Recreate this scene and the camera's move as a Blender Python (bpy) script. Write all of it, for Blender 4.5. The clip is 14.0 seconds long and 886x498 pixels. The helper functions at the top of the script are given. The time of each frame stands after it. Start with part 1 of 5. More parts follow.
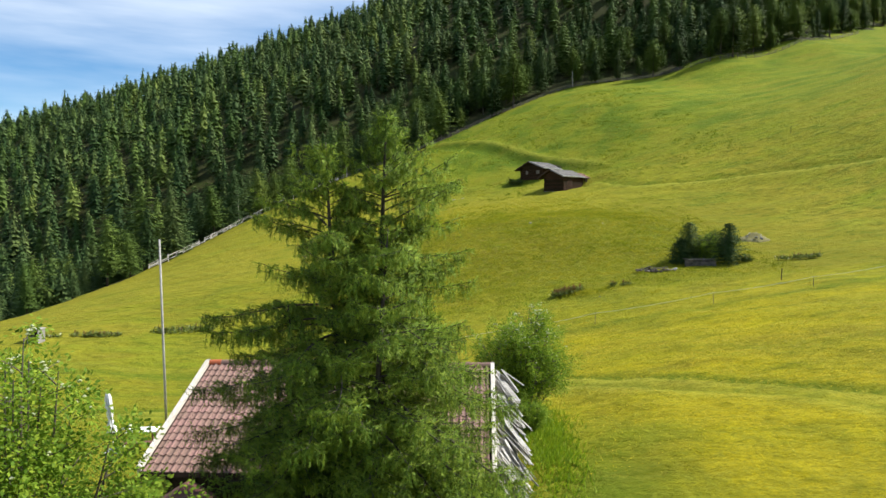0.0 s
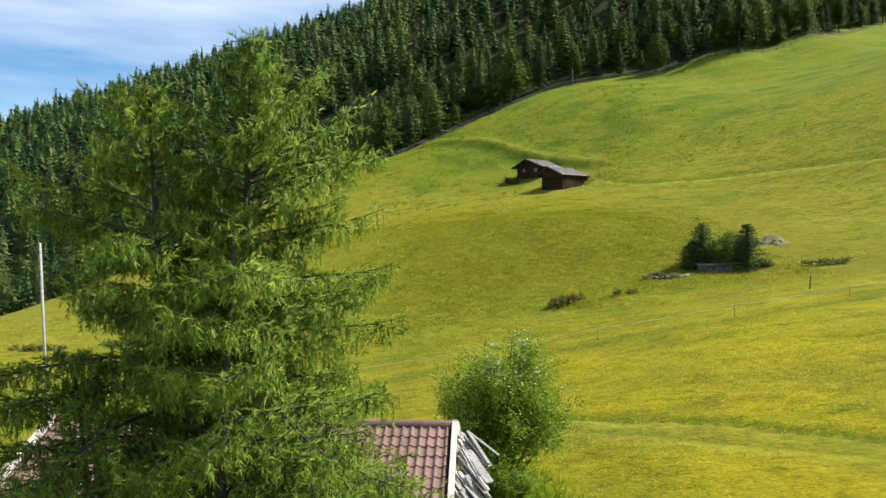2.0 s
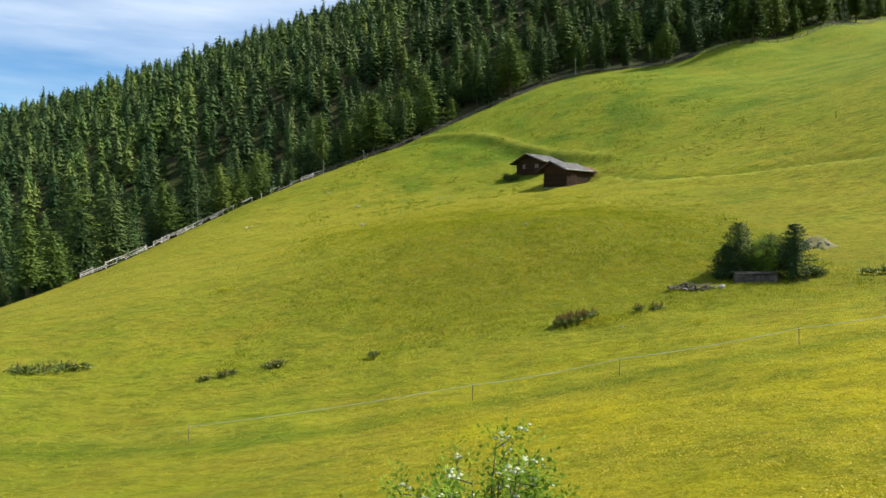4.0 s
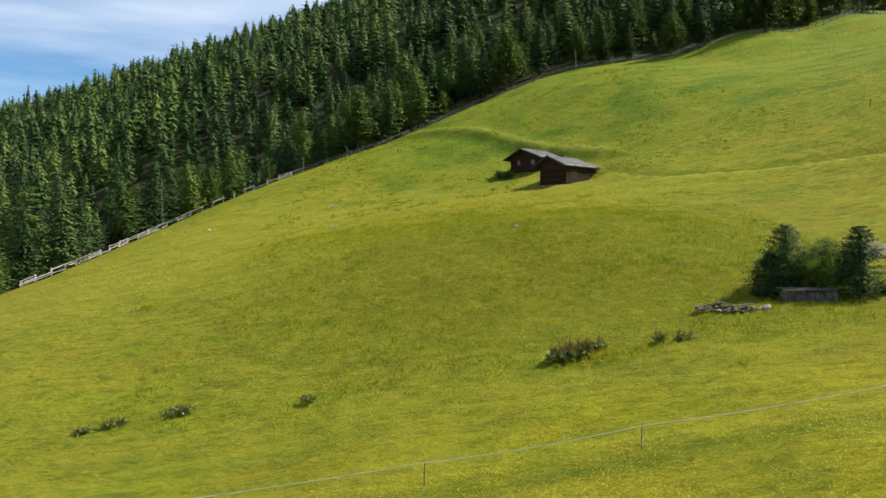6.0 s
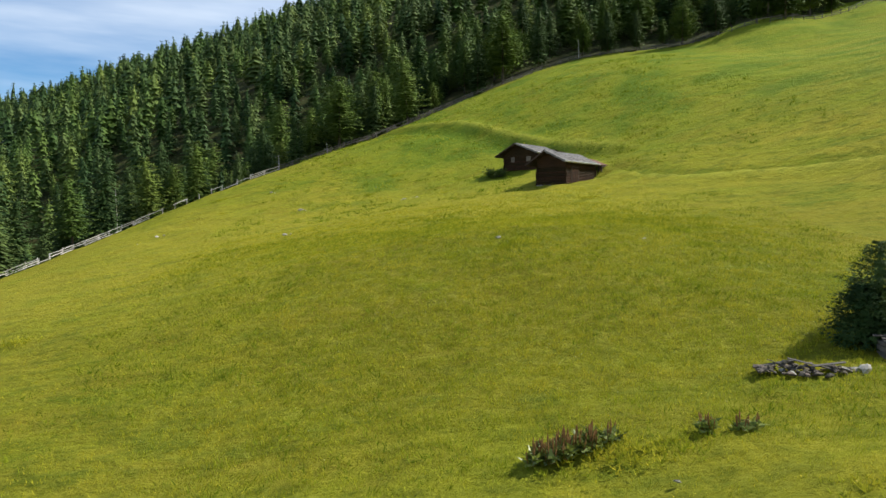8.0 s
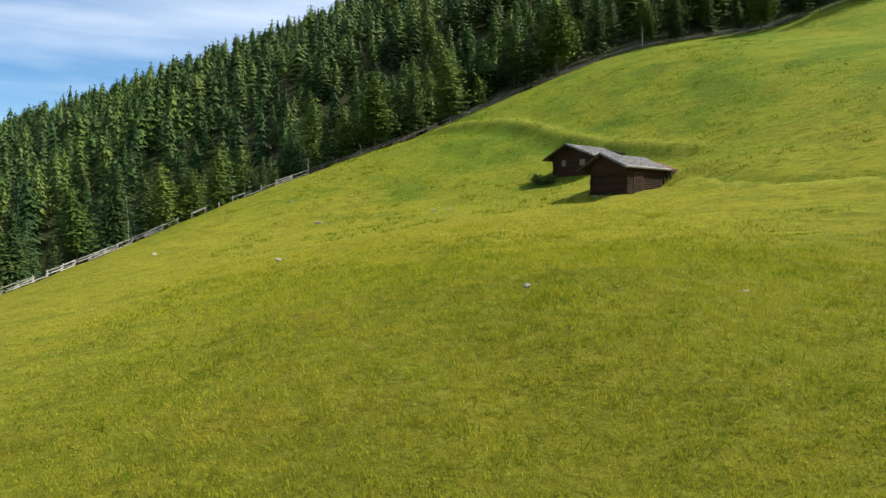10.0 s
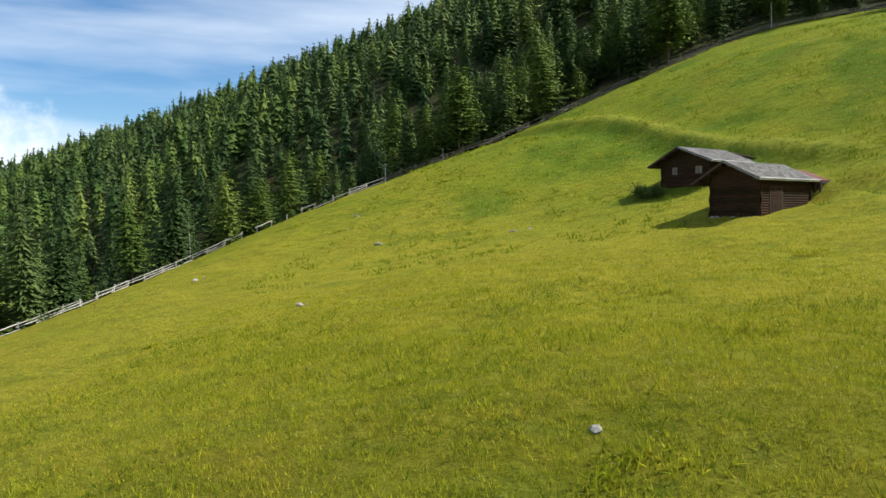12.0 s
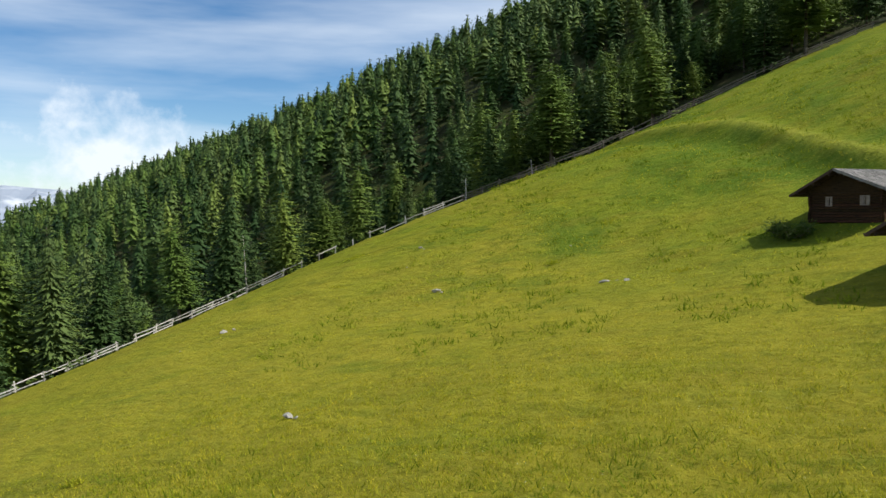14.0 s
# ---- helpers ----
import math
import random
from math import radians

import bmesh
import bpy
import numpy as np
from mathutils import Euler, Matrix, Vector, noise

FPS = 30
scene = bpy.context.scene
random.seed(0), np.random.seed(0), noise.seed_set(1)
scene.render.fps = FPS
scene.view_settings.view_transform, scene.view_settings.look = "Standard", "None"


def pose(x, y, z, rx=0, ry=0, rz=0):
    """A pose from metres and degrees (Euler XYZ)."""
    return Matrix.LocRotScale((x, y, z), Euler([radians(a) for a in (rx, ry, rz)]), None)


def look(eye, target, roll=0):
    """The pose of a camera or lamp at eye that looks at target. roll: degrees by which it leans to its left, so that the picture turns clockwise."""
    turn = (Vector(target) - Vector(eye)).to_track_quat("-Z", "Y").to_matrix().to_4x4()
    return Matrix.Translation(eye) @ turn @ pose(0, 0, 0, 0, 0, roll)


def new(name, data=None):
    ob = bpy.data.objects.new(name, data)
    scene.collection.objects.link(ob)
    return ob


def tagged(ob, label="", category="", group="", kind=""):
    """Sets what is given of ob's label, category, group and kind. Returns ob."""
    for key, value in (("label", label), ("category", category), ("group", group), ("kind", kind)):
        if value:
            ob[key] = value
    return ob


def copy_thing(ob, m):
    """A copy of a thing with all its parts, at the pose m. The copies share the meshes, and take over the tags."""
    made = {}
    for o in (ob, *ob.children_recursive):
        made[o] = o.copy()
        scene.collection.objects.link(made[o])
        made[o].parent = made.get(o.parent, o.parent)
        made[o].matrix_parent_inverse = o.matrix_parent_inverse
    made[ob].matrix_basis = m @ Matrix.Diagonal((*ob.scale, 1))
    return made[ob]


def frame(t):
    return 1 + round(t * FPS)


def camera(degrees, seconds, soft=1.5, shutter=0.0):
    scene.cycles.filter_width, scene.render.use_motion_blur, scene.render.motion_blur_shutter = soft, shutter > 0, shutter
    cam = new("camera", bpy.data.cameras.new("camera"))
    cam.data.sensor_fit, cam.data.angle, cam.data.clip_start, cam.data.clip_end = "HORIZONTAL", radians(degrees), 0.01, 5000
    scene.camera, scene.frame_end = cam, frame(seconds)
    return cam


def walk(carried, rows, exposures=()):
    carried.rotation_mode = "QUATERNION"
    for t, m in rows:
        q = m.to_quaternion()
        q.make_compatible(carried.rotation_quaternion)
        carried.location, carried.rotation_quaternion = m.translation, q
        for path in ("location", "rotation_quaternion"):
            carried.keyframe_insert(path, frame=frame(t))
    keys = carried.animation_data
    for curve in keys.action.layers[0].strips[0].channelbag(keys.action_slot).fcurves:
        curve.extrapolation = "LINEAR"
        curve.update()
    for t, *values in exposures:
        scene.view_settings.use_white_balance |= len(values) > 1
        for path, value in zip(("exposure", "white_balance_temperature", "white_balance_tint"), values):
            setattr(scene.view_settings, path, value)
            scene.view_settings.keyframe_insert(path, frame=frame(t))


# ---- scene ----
cam = camera(61.5, 14.0)
METRES, EYE, TILT, LEAN, TURN = 85.0, 9.0, -3.0, 0.0, 0.0
ROWS = [
    (0.0, 0.0, 0.0, 0.0, 0.0, 0.0, 0.0),
    (0.5, 0.0033, 0.0173, 0.0006, 0.0, 0.06, 0.0),
    (1.0, 0.0073, 0.036, 0.001, 0.02, 0.07, -0.01),
    (1.5, 0.0115, 0.0584, 0.0016, 0.02, 0.08, -0.03),
    (2.0, 0.0158, 0.0857, 0.0023, 0.01, 0.09, -0.08),
    (2.5, 0.0198, 0.1172, 0.0029, 0.02, 0.1, -0.08),
    (3.0, 0.0231, 0.1505, 0.0037, 0.04, 0.14, -0.06),
    (5.5, 0.0474, 0.3147, 0.0082, 0.06, 0.39, -0.06),
    (6.0, 0.0546, 0.3511, 0.0098, 0.07, 0.45, -0.07),
    (6.5, 0.062, 0.3886, 0.0118, 0.08, 0.49, -0.08),
    (7.0, 0.0694, 0.4268, 0.0146, 0.07, 0.51, -0.08),
    (7.5, 0.0768, 0.4657, 0.0181, 0.1, 0.54, -0.09),
    (10.0, 0.1094, 0.66, 0.0503, 4.89, 0.39, -0.27),
    (10.5, 0.1148, 0.6989, 0.0589, 7.06, 0.31, -0.31),
    (11.0, 0.1193, 0.7382, 0.0674, 9.18, 0.25, -0.35),
    (11.5, 0.1223, 0.7749, 0.0747, 11.1, 0.19, -0.38),
    (12.0, 0.1243, 0.8145, 0.0826, 13.2, 0.1, -0.4),
    (12.5, 0.1248, 0.8546, 0.0905, 15.3, 0.04, -0.4),
    (13.0, 0.1238, 0.8948, 0.0995, 17.35, -0.05, -0.44),
    (13.5, 0.1205, 0.9362, 0.1122, 19.43, -0.14, -0.38),
    (14.0, 0.1168, 0.9764, 0.1284, 21.55, -0.23, -0.37),
]
walk(cam, [(t, pose(0, 0, EYE, TILT, LEAN, TURN) @ pose(METRES * x, METRES * y, METRES * z, 90 + pitch, roll, yaw)) for t, x, y, z, yaw, pitch, roll in ROWS],
     exposures=[(0, 0.6), (3, 0.62), (5.5, 0.5), (7.5, 0.47), (10, 0.57), (12, 0.48), (13, 0.39), (14, 0.29)])

# ---- sky and sun ----
SUN_AZ, SUN_EL = 74.0, 47.0          # degrees: azimuth from +y towards +x, elevation
sun_way = Vector((math.sin(radians(SUN_AZ)) * math.cos(radians(SUN_EL)), math.cos(radians(SUN_AZ)) * math.cos(radians(SUN_EL)), math.sin(radians(SUN_EL))))
sun = new("sun", bpy.data.lights.new("sun", "SUN"))
sun.data.energy, sun.data.angle, sun.data.color = 5.0, radians(0.6), (1.0, 0.96, 0.88)
sun.matrix_world = look(sun_way * 300, (0, 0, 0))

world = bpy.data.worlds.new("world")
scene.world = world
world.use_nodes = True
wt = world.node_tree
wt.nodes.clear()


def wn(kind, **sets):
    node = wt.nodes.new(kind)
    for key, value in sets.items():
        node.inputs[key.replace("_", " ")].default_value = value
    return node


sky = wn("ShaderNodeTexSky")
sky.sky_type, sky.sun_disc = "NISHITA", False
sky.sun_elevation, sky.sun_rotation = radians(SUN_EL), radians(SUN_AZ)
sky.altitude, sky.air_density, sky.dust_density, sky.ozone_density = 1700, 1.0, 0.6, 1.3
coord = wn("ShaderNodeTexCoord")
streak = wn("ShaderNodeMapping", Scale=(1.0, 1.0, 7.0), Rotation=(0.06, 0.12, 0.5))
cirrus = wn("ShaderNodeTexNoise", Scale=2.0, Detail=6.0, Roughness=0.5, Distortion=0.15)
thin = wn("ShaderNodeValToRGB")
thin.color_ramp.elements[0].position, thin.color_ramp.elements[1].position = 0.36, 0.80
thin.color_ramp.elements[0].color, thin.color_ramp.elements[1].color = (0, 0, 0, 1), (0.85, 0.85, 0.85, 1)
puff = wn("ShaderNodeTexNoise", Scale=13.0, Detail=8.0, Roughness=0.6)
sep = wn("ShaderNodeSeparateXYZ")
low = wn("ShaderNodeMapRange")
low.inputs["From Min"].default_value, low.inputs["From Max"].default_value = 0.30, 0.02
heap = wn("ShaderNodeMath")
heap.operation = "MULTIPLY"
heap2 = wn("ShaderNodeMapRange")
heap2.inputs["From Min"].default_value, heap2.inputs["From Max"].default_value = 0.42, 0.62
both = wn("ShaderNodeMath")
both.operation, both.use_clamp = "ADD", True
cloud = wn("ShaderNodeMix")
cloud.data_type = "RGBA"
cloud.inputs[7].default_value = (8.6, 9.4, 10.3, 1)
vivid = wn("ShaderNodeHueSaturation", Saturation=1.3, Value=1.16)
# one heaped cloud stands over the far end of the valley
spot = wn("ShaderNodeVectorMath")
spot.operation = "DOT_PRODUCT"
spot.inputs[1].default_value = (-0.697, 0.708, 0.112)
round_it = wn("ShaderNodeMapRange")
round_it.inputs["From Min"].default_value, round_it.inputs["From Max"].default_value, round_it.inputs["To Max"].default_value = 0.9925, 0.9995, 0.17
summed = wn("ShaderNodeMath")
summed.operation = "ADD"
back = wn("ShaderNodeBackground", Strength=0.088)
out = wn("ShaderNodeOutputWorld")
for a, b in ((coord.outputs["Generated"], streak.inputs["Vector"]), (streak.outputs[0], cirrus.inputs["Vector"]), (cirrus.outputs["Fac"], thin.inputs[0]),
             (coord.outputs["Generated"], puff.inputs["Vector"]), (coord.outputs["Generated"], sep.inputs[0]), (sep.outputs["Z"], low.inputs["Value"]),
             (puff.outputs["Fac"], heap.inputs[0]), (low.outputs[0], heap.inputs[1]), (heap.outputs[0], summed.inputs[0]), (coord.outputs["Generated"], spot.inputs[0]), (spot.outputs["Value"], round_it.inputs["Value"]), (round_it.outputs[0], summed.inputs[1]), (summed.outputs[0], heap2.inputs["Value"]),
             (thin.outputs[0], both.inputs[0]), (heap2.outputs[0], both.inputs[1]), (both.outputs[0], cloud.inputs[0]),
             (sky.outputs[0], vivid.inputs["Color"]), (vivid.outputs[0], cloud.inputs[6]), (cloud.outputs[2], back.inputs["Color"]), (back.outputs[0], out.inputs[0])):
    wt.links.new(a, b)


# ---- materials ----
def surface(name, c1, c2, c3=None, s1=1.0, s2=12.0, rough=0.8, bump=0.3, bump_scale=30.0, stretch=(1, 1, 1), vary="", amount=0.25, glow=0.0, spec=0.3):
    """A matt surface: two colours mixed by coarse noise, a third by fine noise, relief, and a change from piece to piece.
    vary: 'object', 'island' or 'tone' (a tone of its own for every tree of a wood). glow: how much light passes through a leaf."""
    m = bpy.data.materials.new(name)
    m.use_nodes = True
    nt = m.node_tree
    bsdf = nt.nodes["Principled BSDF"]
    bsdf.inputs["Roughness"].default_value = rough
    bsdf.inputs["Specular IOR Level"].default_value = spec
    tc = nt.nodes.new("ShaderNodeTexCoord")
    mp = nt.nodes.new("ShaderNodeMapping")
    mp.inputs["Scale"].default_value = stretch
    nt.links.new(tc.outputs["Object"], mp.inputs["Vector"])

    def cloudy(scale, lo, hi):
        n = nt.nodes.new("ShaderNodeTexNoise")
        n.inputs["Scale"].default_value, n.inputs["Detail"].default_value, n.inputs["Roughness"].default_value = scale, 6.0, 0.62
        r = nt.nodes.new("ShaderNodeMapRange")
        r.inputs["From Min"].default_value, r.inputs["From Max"].default_value = lo, hi
        nt.links.new(mp.outputs[0], n.inputs["Vector"])
        nt.links.new(n.outputs["Fac"], r.inputs["Value"])
        return r.outputs[0], n.outputs["Fac"]

    def mixed(fac, a, b):
        x = nt.nodes.new("ShaderNodeMix")
        x.data_type = "RGBA"
        nt.links.new(fac, x.inputs[0])
        for sock, v in ((x.inputs[6], a), (x.inputs[7], b)):
            if isinstance(v, tuple):
                sock.default_value = (*v, 1)
            else:
                nt.links.new(v, sock)
        return x.outputs[2]

    col = mixed(cloudy(s1, 0.35, 0.65)[0], c1, c2)
    if c3:
        col = mixed(cloudy(s2, 0.48, 0.72)[0], col, c3)
    if vary:
        src = nt.nodes.new({"object": "ShaderNodeObjectInfo", "island": "ShaderNodeNewGeometry", "tone": "ShaderNodeAttribute"}[vary])
        if vary == "tone":
            src.attribute_name = "tone"
        chance = src.outputs[{"object": "Random", "island": "Random Per Island", "tone": "Fac"}[vary]]
        r = nt.nodes.new("ShaderNodeMapRange")
        r.inputs["To Min"].default_value, r.inputs["To Max"].default_value = 1 - amount, 1 + amount
        nt.links.new(chance, r.inputs["Value"])
        h = nt.nodes.new("ShaderNodeHueSaturation")
        nt.links.new(r.outputs[0], h.inputs["Value"])
        nt.links.new(col, h.inputs["Color"])
        r2 = nt.nodes.new("ShaderNodeMapRange")
        r2.inputs["To Min"].default_value, r2.inputs["To Max"].default_value = 0.5 + 0.07 * amount, 0.5 - 0.07 * amount
        nt.links.new(chance, r2.inputs["Value"])
        nt.links.new(r2.outputs[0], h.inputs["Hue"])
        col = h.outputs[0]
    nt.links.new(col, bsdf.inputs["Base Color"])
    if bump:
        b = nt.nodes.new("ShaderNodeBump")
        b.inputs["Strength"].default_value, b.inputs["Distance"].default_value = bump, 0.02
        nt.links.new(cloudy(bump_scale, 0, 1)[1], b.inputs["Height"])
        nt.links.new(b.outputs[0], bsdf.inputs["Normal"])
    if glow:
        t = nt.nodes.new("ShaderNodeBsdfTranslucent")
        x = nt.nodes.new("ShaderNodeMixShader")
        x.inputs[0].default_value = glow
        nt.links.new(col, t.inputs["Color"])
        nt.links.new(bsdf.outputs[0], x.inputs[1])
        nt.links.new(t.outputs[0], x.inputs[2])
        nt.links.new(x.outputs[0], nt.nodes["Material Output"].inputs["Surface"])
    return m


def meadow_material():
    """Long grass: greens and straw at four sizes, tuft shade painted in, buttercups thicker in the lower field."""
    m = bpy.data.materials.new("meadow_grass")
    m.use_nodes = True
    nt = m.node_tree
    bsdf = nt.nodes["Principled BSDF"]
    bsdf.inputs["Roughness"].default_value, bsdf.inputs["Specular IOR Level"].default_value = 0.95, 0.05
    tc = nt.nodes.new("ShaderNodeTexCoord")

    def field(scale, lo, hi, detail=5.0, stretch=(1, 1, 1), rough=0.6):
        mp = nt.nodes.new("ShaderNodeMapping")
        mp.inputs["Scale"].default_value = stretch
        n = nt.nodes.new("ShaderNodeTexNoise")
        n.inputs["Scale"].default_value, n.inputs["Detail"].default_value, n.inputs["Roughness"].default_value = scale, detail, rough
        r = nt.nodes.new("ShaderNodeMapRange")
        r.inputs["From Min"].default_value, r.inputs["From Max"].default_value = lo, hi
        nt.links.new(tc.outputs["Object"], mp.inputs["Vector"])
        nt.links.new(mp.outputs[0], n.inputs["Vector"])
        nt.links.new(n.outputs["Fac"], r.inputs["Value"])
        return r.outputs[0]

    def mixed(fac, a, b):
        x = nt.nodes.new("ShaderNodeMix")
        x.data_type = "RGBA"
        nt.links.new(fac, x.inputs[0])
        for sock, v in ((x.inputs[6], a), (x.inputs[7], b)):
            if isinstance(v, tuple):
                sock.default_value = (*v, 1)
            else:
                nt.links.new(v, sock)
        return x.outputs[2]

    def times(a, b):
        x = nt.nodes.new("ShaderNodeMath")
        x.operation = "MULTIPLY"
        nt.links.new(a, x.inputs[0])
        if isinstance(b, float):
            x.inputs[1].default_value = b
        else:
            nt.links.new(b, x.inputs[1])
        return x.outputs[0]

    col = mixed(field(0.035, 0.38, 0.62), G_LUSH, G_STRAW)
    col = mixed(field(0.22, 0.45, 0.75, stretch=(0.6, 1.3, 1)), col, G_FRESH)
    col = mixed(times(field(0.9, 0.5, 0.64, 7.0, stretch=(0.7, 1.3, 1)), 0.6), col, G_DEEP_SHADE)
    # buttercups: the flat field between the old house and the bank, thickest towards its upper side
    sp = nt.nodes.new("ShaderNodeSeparateXYZ")
    nt.links.new(tc.outputs["Object"], sp.inputs[0])
    low_field = nt.nodes.new("ShaderNodeMapRange")
    low_field.interpolation_type = "SMOOTHSTEP"
    low_field.inputs["From Min"].default_value, low_field.inputs["From Max"].default_value = 66.0, 48.0
    nt.links.new(sp.outputs["Y"], low_field.inputs["Value"])
    right_field = nt.nodes.new("ShaderNodeMapRange")
    right_field.interpolation_type = "SMOOTHSTEP"
    right_field.inputs["From Min"].default_value, right_field.inputs["From Max"].default_value = -14.0, 12.0
    nt.links.new(sp.outputs["X"], right_field.inputs["Value"])
    bloom = times(times(low_field.outputs[0], right_field.outputs[0]), field(0.12, 0.3, 0.62))
    col = mixed(times(times(bloom, field(6.0, 0.3, 0.68, 9.0, rough=0.75)), 0.8), col, G_BLOOM)
    col = mixed(times(field(0.16, 0.55, 0.75), times(field(3.0, 0.45, 0.7, 8.0), 0.35)), col, G_BLOOM)
    # darker olive bank, straw-coloured plateau, worn tracks and rank grass, as the plan has them
    col = mixed(times(field(0.10, 0.5, 0.66, 6.0, stretch=(0.35, 1.5, 1)), 0.5), col, G_STRAW)
    # the first layer paints the shade between dense grass blades into the ground
    for layer, tint, most in (("blade_shade", G_BLADE_SHADE, 0.35), ("bank_tone", G_BANK, 0.6), ("straw", G_STRAW, 0.8), ("upper", G_UPPER, 0.75), ("rank", G_RANK, 0.85), ("worn", G_WORN_LIT, 0.9)):
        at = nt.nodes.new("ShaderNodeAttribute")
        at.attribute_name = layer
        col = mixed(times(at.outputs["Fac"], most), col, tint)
    col = mixed(times(field(0.28, 0.52, 0.68, 7.0, stretch=(0.6, 1.3, 1), rough=0.65), 0.5), col, G_SORREL)
    col = mixed(times(field(0.2, 0.54, 0.66, 8.0, stretch=(0.5, 1.5, 1.7), rough=0.7), 0.5), col, G_RANK)
    col = mixed(times(field(0.5, 0.49, 0.66, 9.0, stretch=(0.7, 1.3, 1), rough=0.7), 0.42), col, G_DARK)
    # dark mottles of three sizes paint the shade among the grass tufts
    col = mixed(times(field(1.5, 0.52, 0.66, 8.0, rough=0.7), 0.42), col, G_DEEP_SHADE)
    col = mixed(times(field(3.2, 0.54, 0.68, 8.0, rough=0.72), 0.35), col, G_DEEP_SHADE)
    col = mixed(times(field(9.0, 0.46, 0.7, 8.0, rough=0.75), 0.3), col, G_DEEP_SHADE)
    # pale flecks put the sunlit tufts between them into the colour
    col = mixed(times(field(2.6, 0.5, 0.68, 8.0, rough=0.75), 0.35), col, G_WORN_LIT)
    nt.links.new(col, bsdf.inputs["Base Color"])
    b = nt.nodes.new("ShaderNodeBump")
    b.inputs["Strength"].default_value, b.inputs["Distance"].default_value = 0.9, 0.16
    nt.links.new(field(4.5, 0, 1, 10.0, rough=0.75), b.inputs["Height"])
    big = nt.nodes.new("ShaderNodeBump")
    big.inputs["Strength"].default_value, big.inputs["Distance"].default_value = 0.75, 0.5
    nt.links.new(field(0.9, 0, 1, 6.0, stretch=(0.7, 1.3, 1)), big.inputs["Height"])
    nt.links.new(b.outputs[0], big.inputs["Normal"])
    nt.links.new(big.outputs[0], bsdf.inputs["Normal"])
    return m


# G_DEEP_SHADE: deep green, also the painted shade among tufts
G_LUSH, G_STRAW, G_FRESH, G_DEEP_SHADE, G_BLOOM = (0.209, 0.218, 0.014), (0.285, 0.252, 0.024), (0.199, 0.242, 0.014), (0.072, 0.098, 0.007), (0.62, 0.49, 0.006)
# G_WORN_LIT: worn grass, also the painted lit tufts
G_BANK, G_WORN_LIT, G_RANK, G_UPPER = (0.15, 0.14, 0.012), (0.34, 0.34, 0.045), (0.07, 0.132, 0.010), (0.145, 0.205, 0.014)
G_DARK = (0.108, 0.13, 0.014)
G_SORREL = (0.205, 0.165, 0.018)
# ground colour that carries the shade between the blades
G_BLADE_SHADE = (0.125, 0.125, 0.012)
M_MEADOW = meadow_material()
M_BLADE = surface("grass_blades", (0.33, 0.345, 0.018), (0.44, 0.395, 0.03), (0.2, 0.235, 0.012), 0.4, 1.5, 0.7, 0, vary="island", amount=0.3, glow=0.35, spec=0.03)
M_FLOWER = surface("buttercup_petals", (0.62, 0.46, 0.01), (0.55, 0.44, 0.02), s1=2.0, rough=0.5, bump=0, glow=0.2)
M_FLOOR = surface("forest_floor", (0.045, 0.042, 0.015), (0.04, 0.055, 0.012), (0.025, 0.02, 0.01), 0.2, 1.5, 0.95, 0.6, 4.0, spec=0.1)
M_SPRUCE = surface("spruce_needles", (0.05, 0.09, 0.026), (0.075, 0.125, 0.03), (0.034, 0.06, 0.02), 0.1, 1.0, 0.7, 0, vary="object", amount=0.3, glow=0.06, spec=0.12)
M_LARCHFAR = surface("larch_needles_far", (0.108, 0.168, 0.03), (0.145, 0.212, 0.034), (0.074, 0.118, 0.022), 0.1, 1.0, 0.7, 0, vary="object", amount=0.25, glow=0.06, spec=0.12)
M_FARWOOD = surface("far_wood_needles", (0.05, 0.09, 0.026), (0.075, 0.125, 0.03), (0.034, 0.06, 0.02), 0.1, 1.0, 0.7, 0, vary="tone", amount=0.42, glow=0.06, spec=0.12)
M_FARLARCH = surface("far_larch_needles", (0.076, 0.128, 0.027), (0.102, 0.162, 0.03), (0.053, 0.09, 0.02), 0.1, 1.0, 0.7, 0, vary="tone", amount=0.38, glow=0.06, spec=0.12)
M_LARCH = surface("larch_needles", (0.165, 0.265, 0.03), (0.24, 0.345, 0.036), (0.095, 0.165, 0.022), 0.6, 5.0, 0.6, 0, vary="island", amount=0.35, glow=0.36, spec=0.15)
M_BARK = surface("bark", (0.09, 0.07, 0.05), (0.16, 0.14, 0.115), (0.05, 0.04, 0.03), 1.5, 14.0, 0.9, 0.8, 18.0, stretch=(1, 1, 0.3))
M_BARKDARK = surface("dark_bark", (0.045, 0.037, 0.028), (0.075, 0.062, 0.05), (0.025, 0.02, 0.016), 1.5, 14.0, 0.9, 0.8, 18.0, stretch=(1, 1, 0.3))
M_ROWAN = surface("rowan_leaves", (0.19, 0.30, 0.028), (0.25, 0.36, 0.036), (0.125, 0.22, 0.02), 0.8, 6.0, 0.6, 0, vary="island", amount=0.3, glow=0.45, spec=0.12)
M_UMBEL = surface("rowan_blossom", (0.38, 0.42, 0.22), (0.47, 0.5, 0.3), s1=9.0, rough=0.8, bump=0.4, bump_scale=60.0)
M_SHRUB = surface("willow_leaves", (0.06, 0.10, 0.016), (0.09, 0.14, 0.02), (0.04, 0.068, 0.012), 0.6, 5.0, 0.6, 0, vary="island", amount=0.3, glow=0.25, spec=0.15)
M_TILE = surface("clay_roof_tile", (0.225, 0.128, 0.10), (0.275, 0.165, 0.132), (0.14, 0.095, 0.08), 1.2, 9.0, 0.75, 0.4, 40.0, vary="object", amount=0.18)
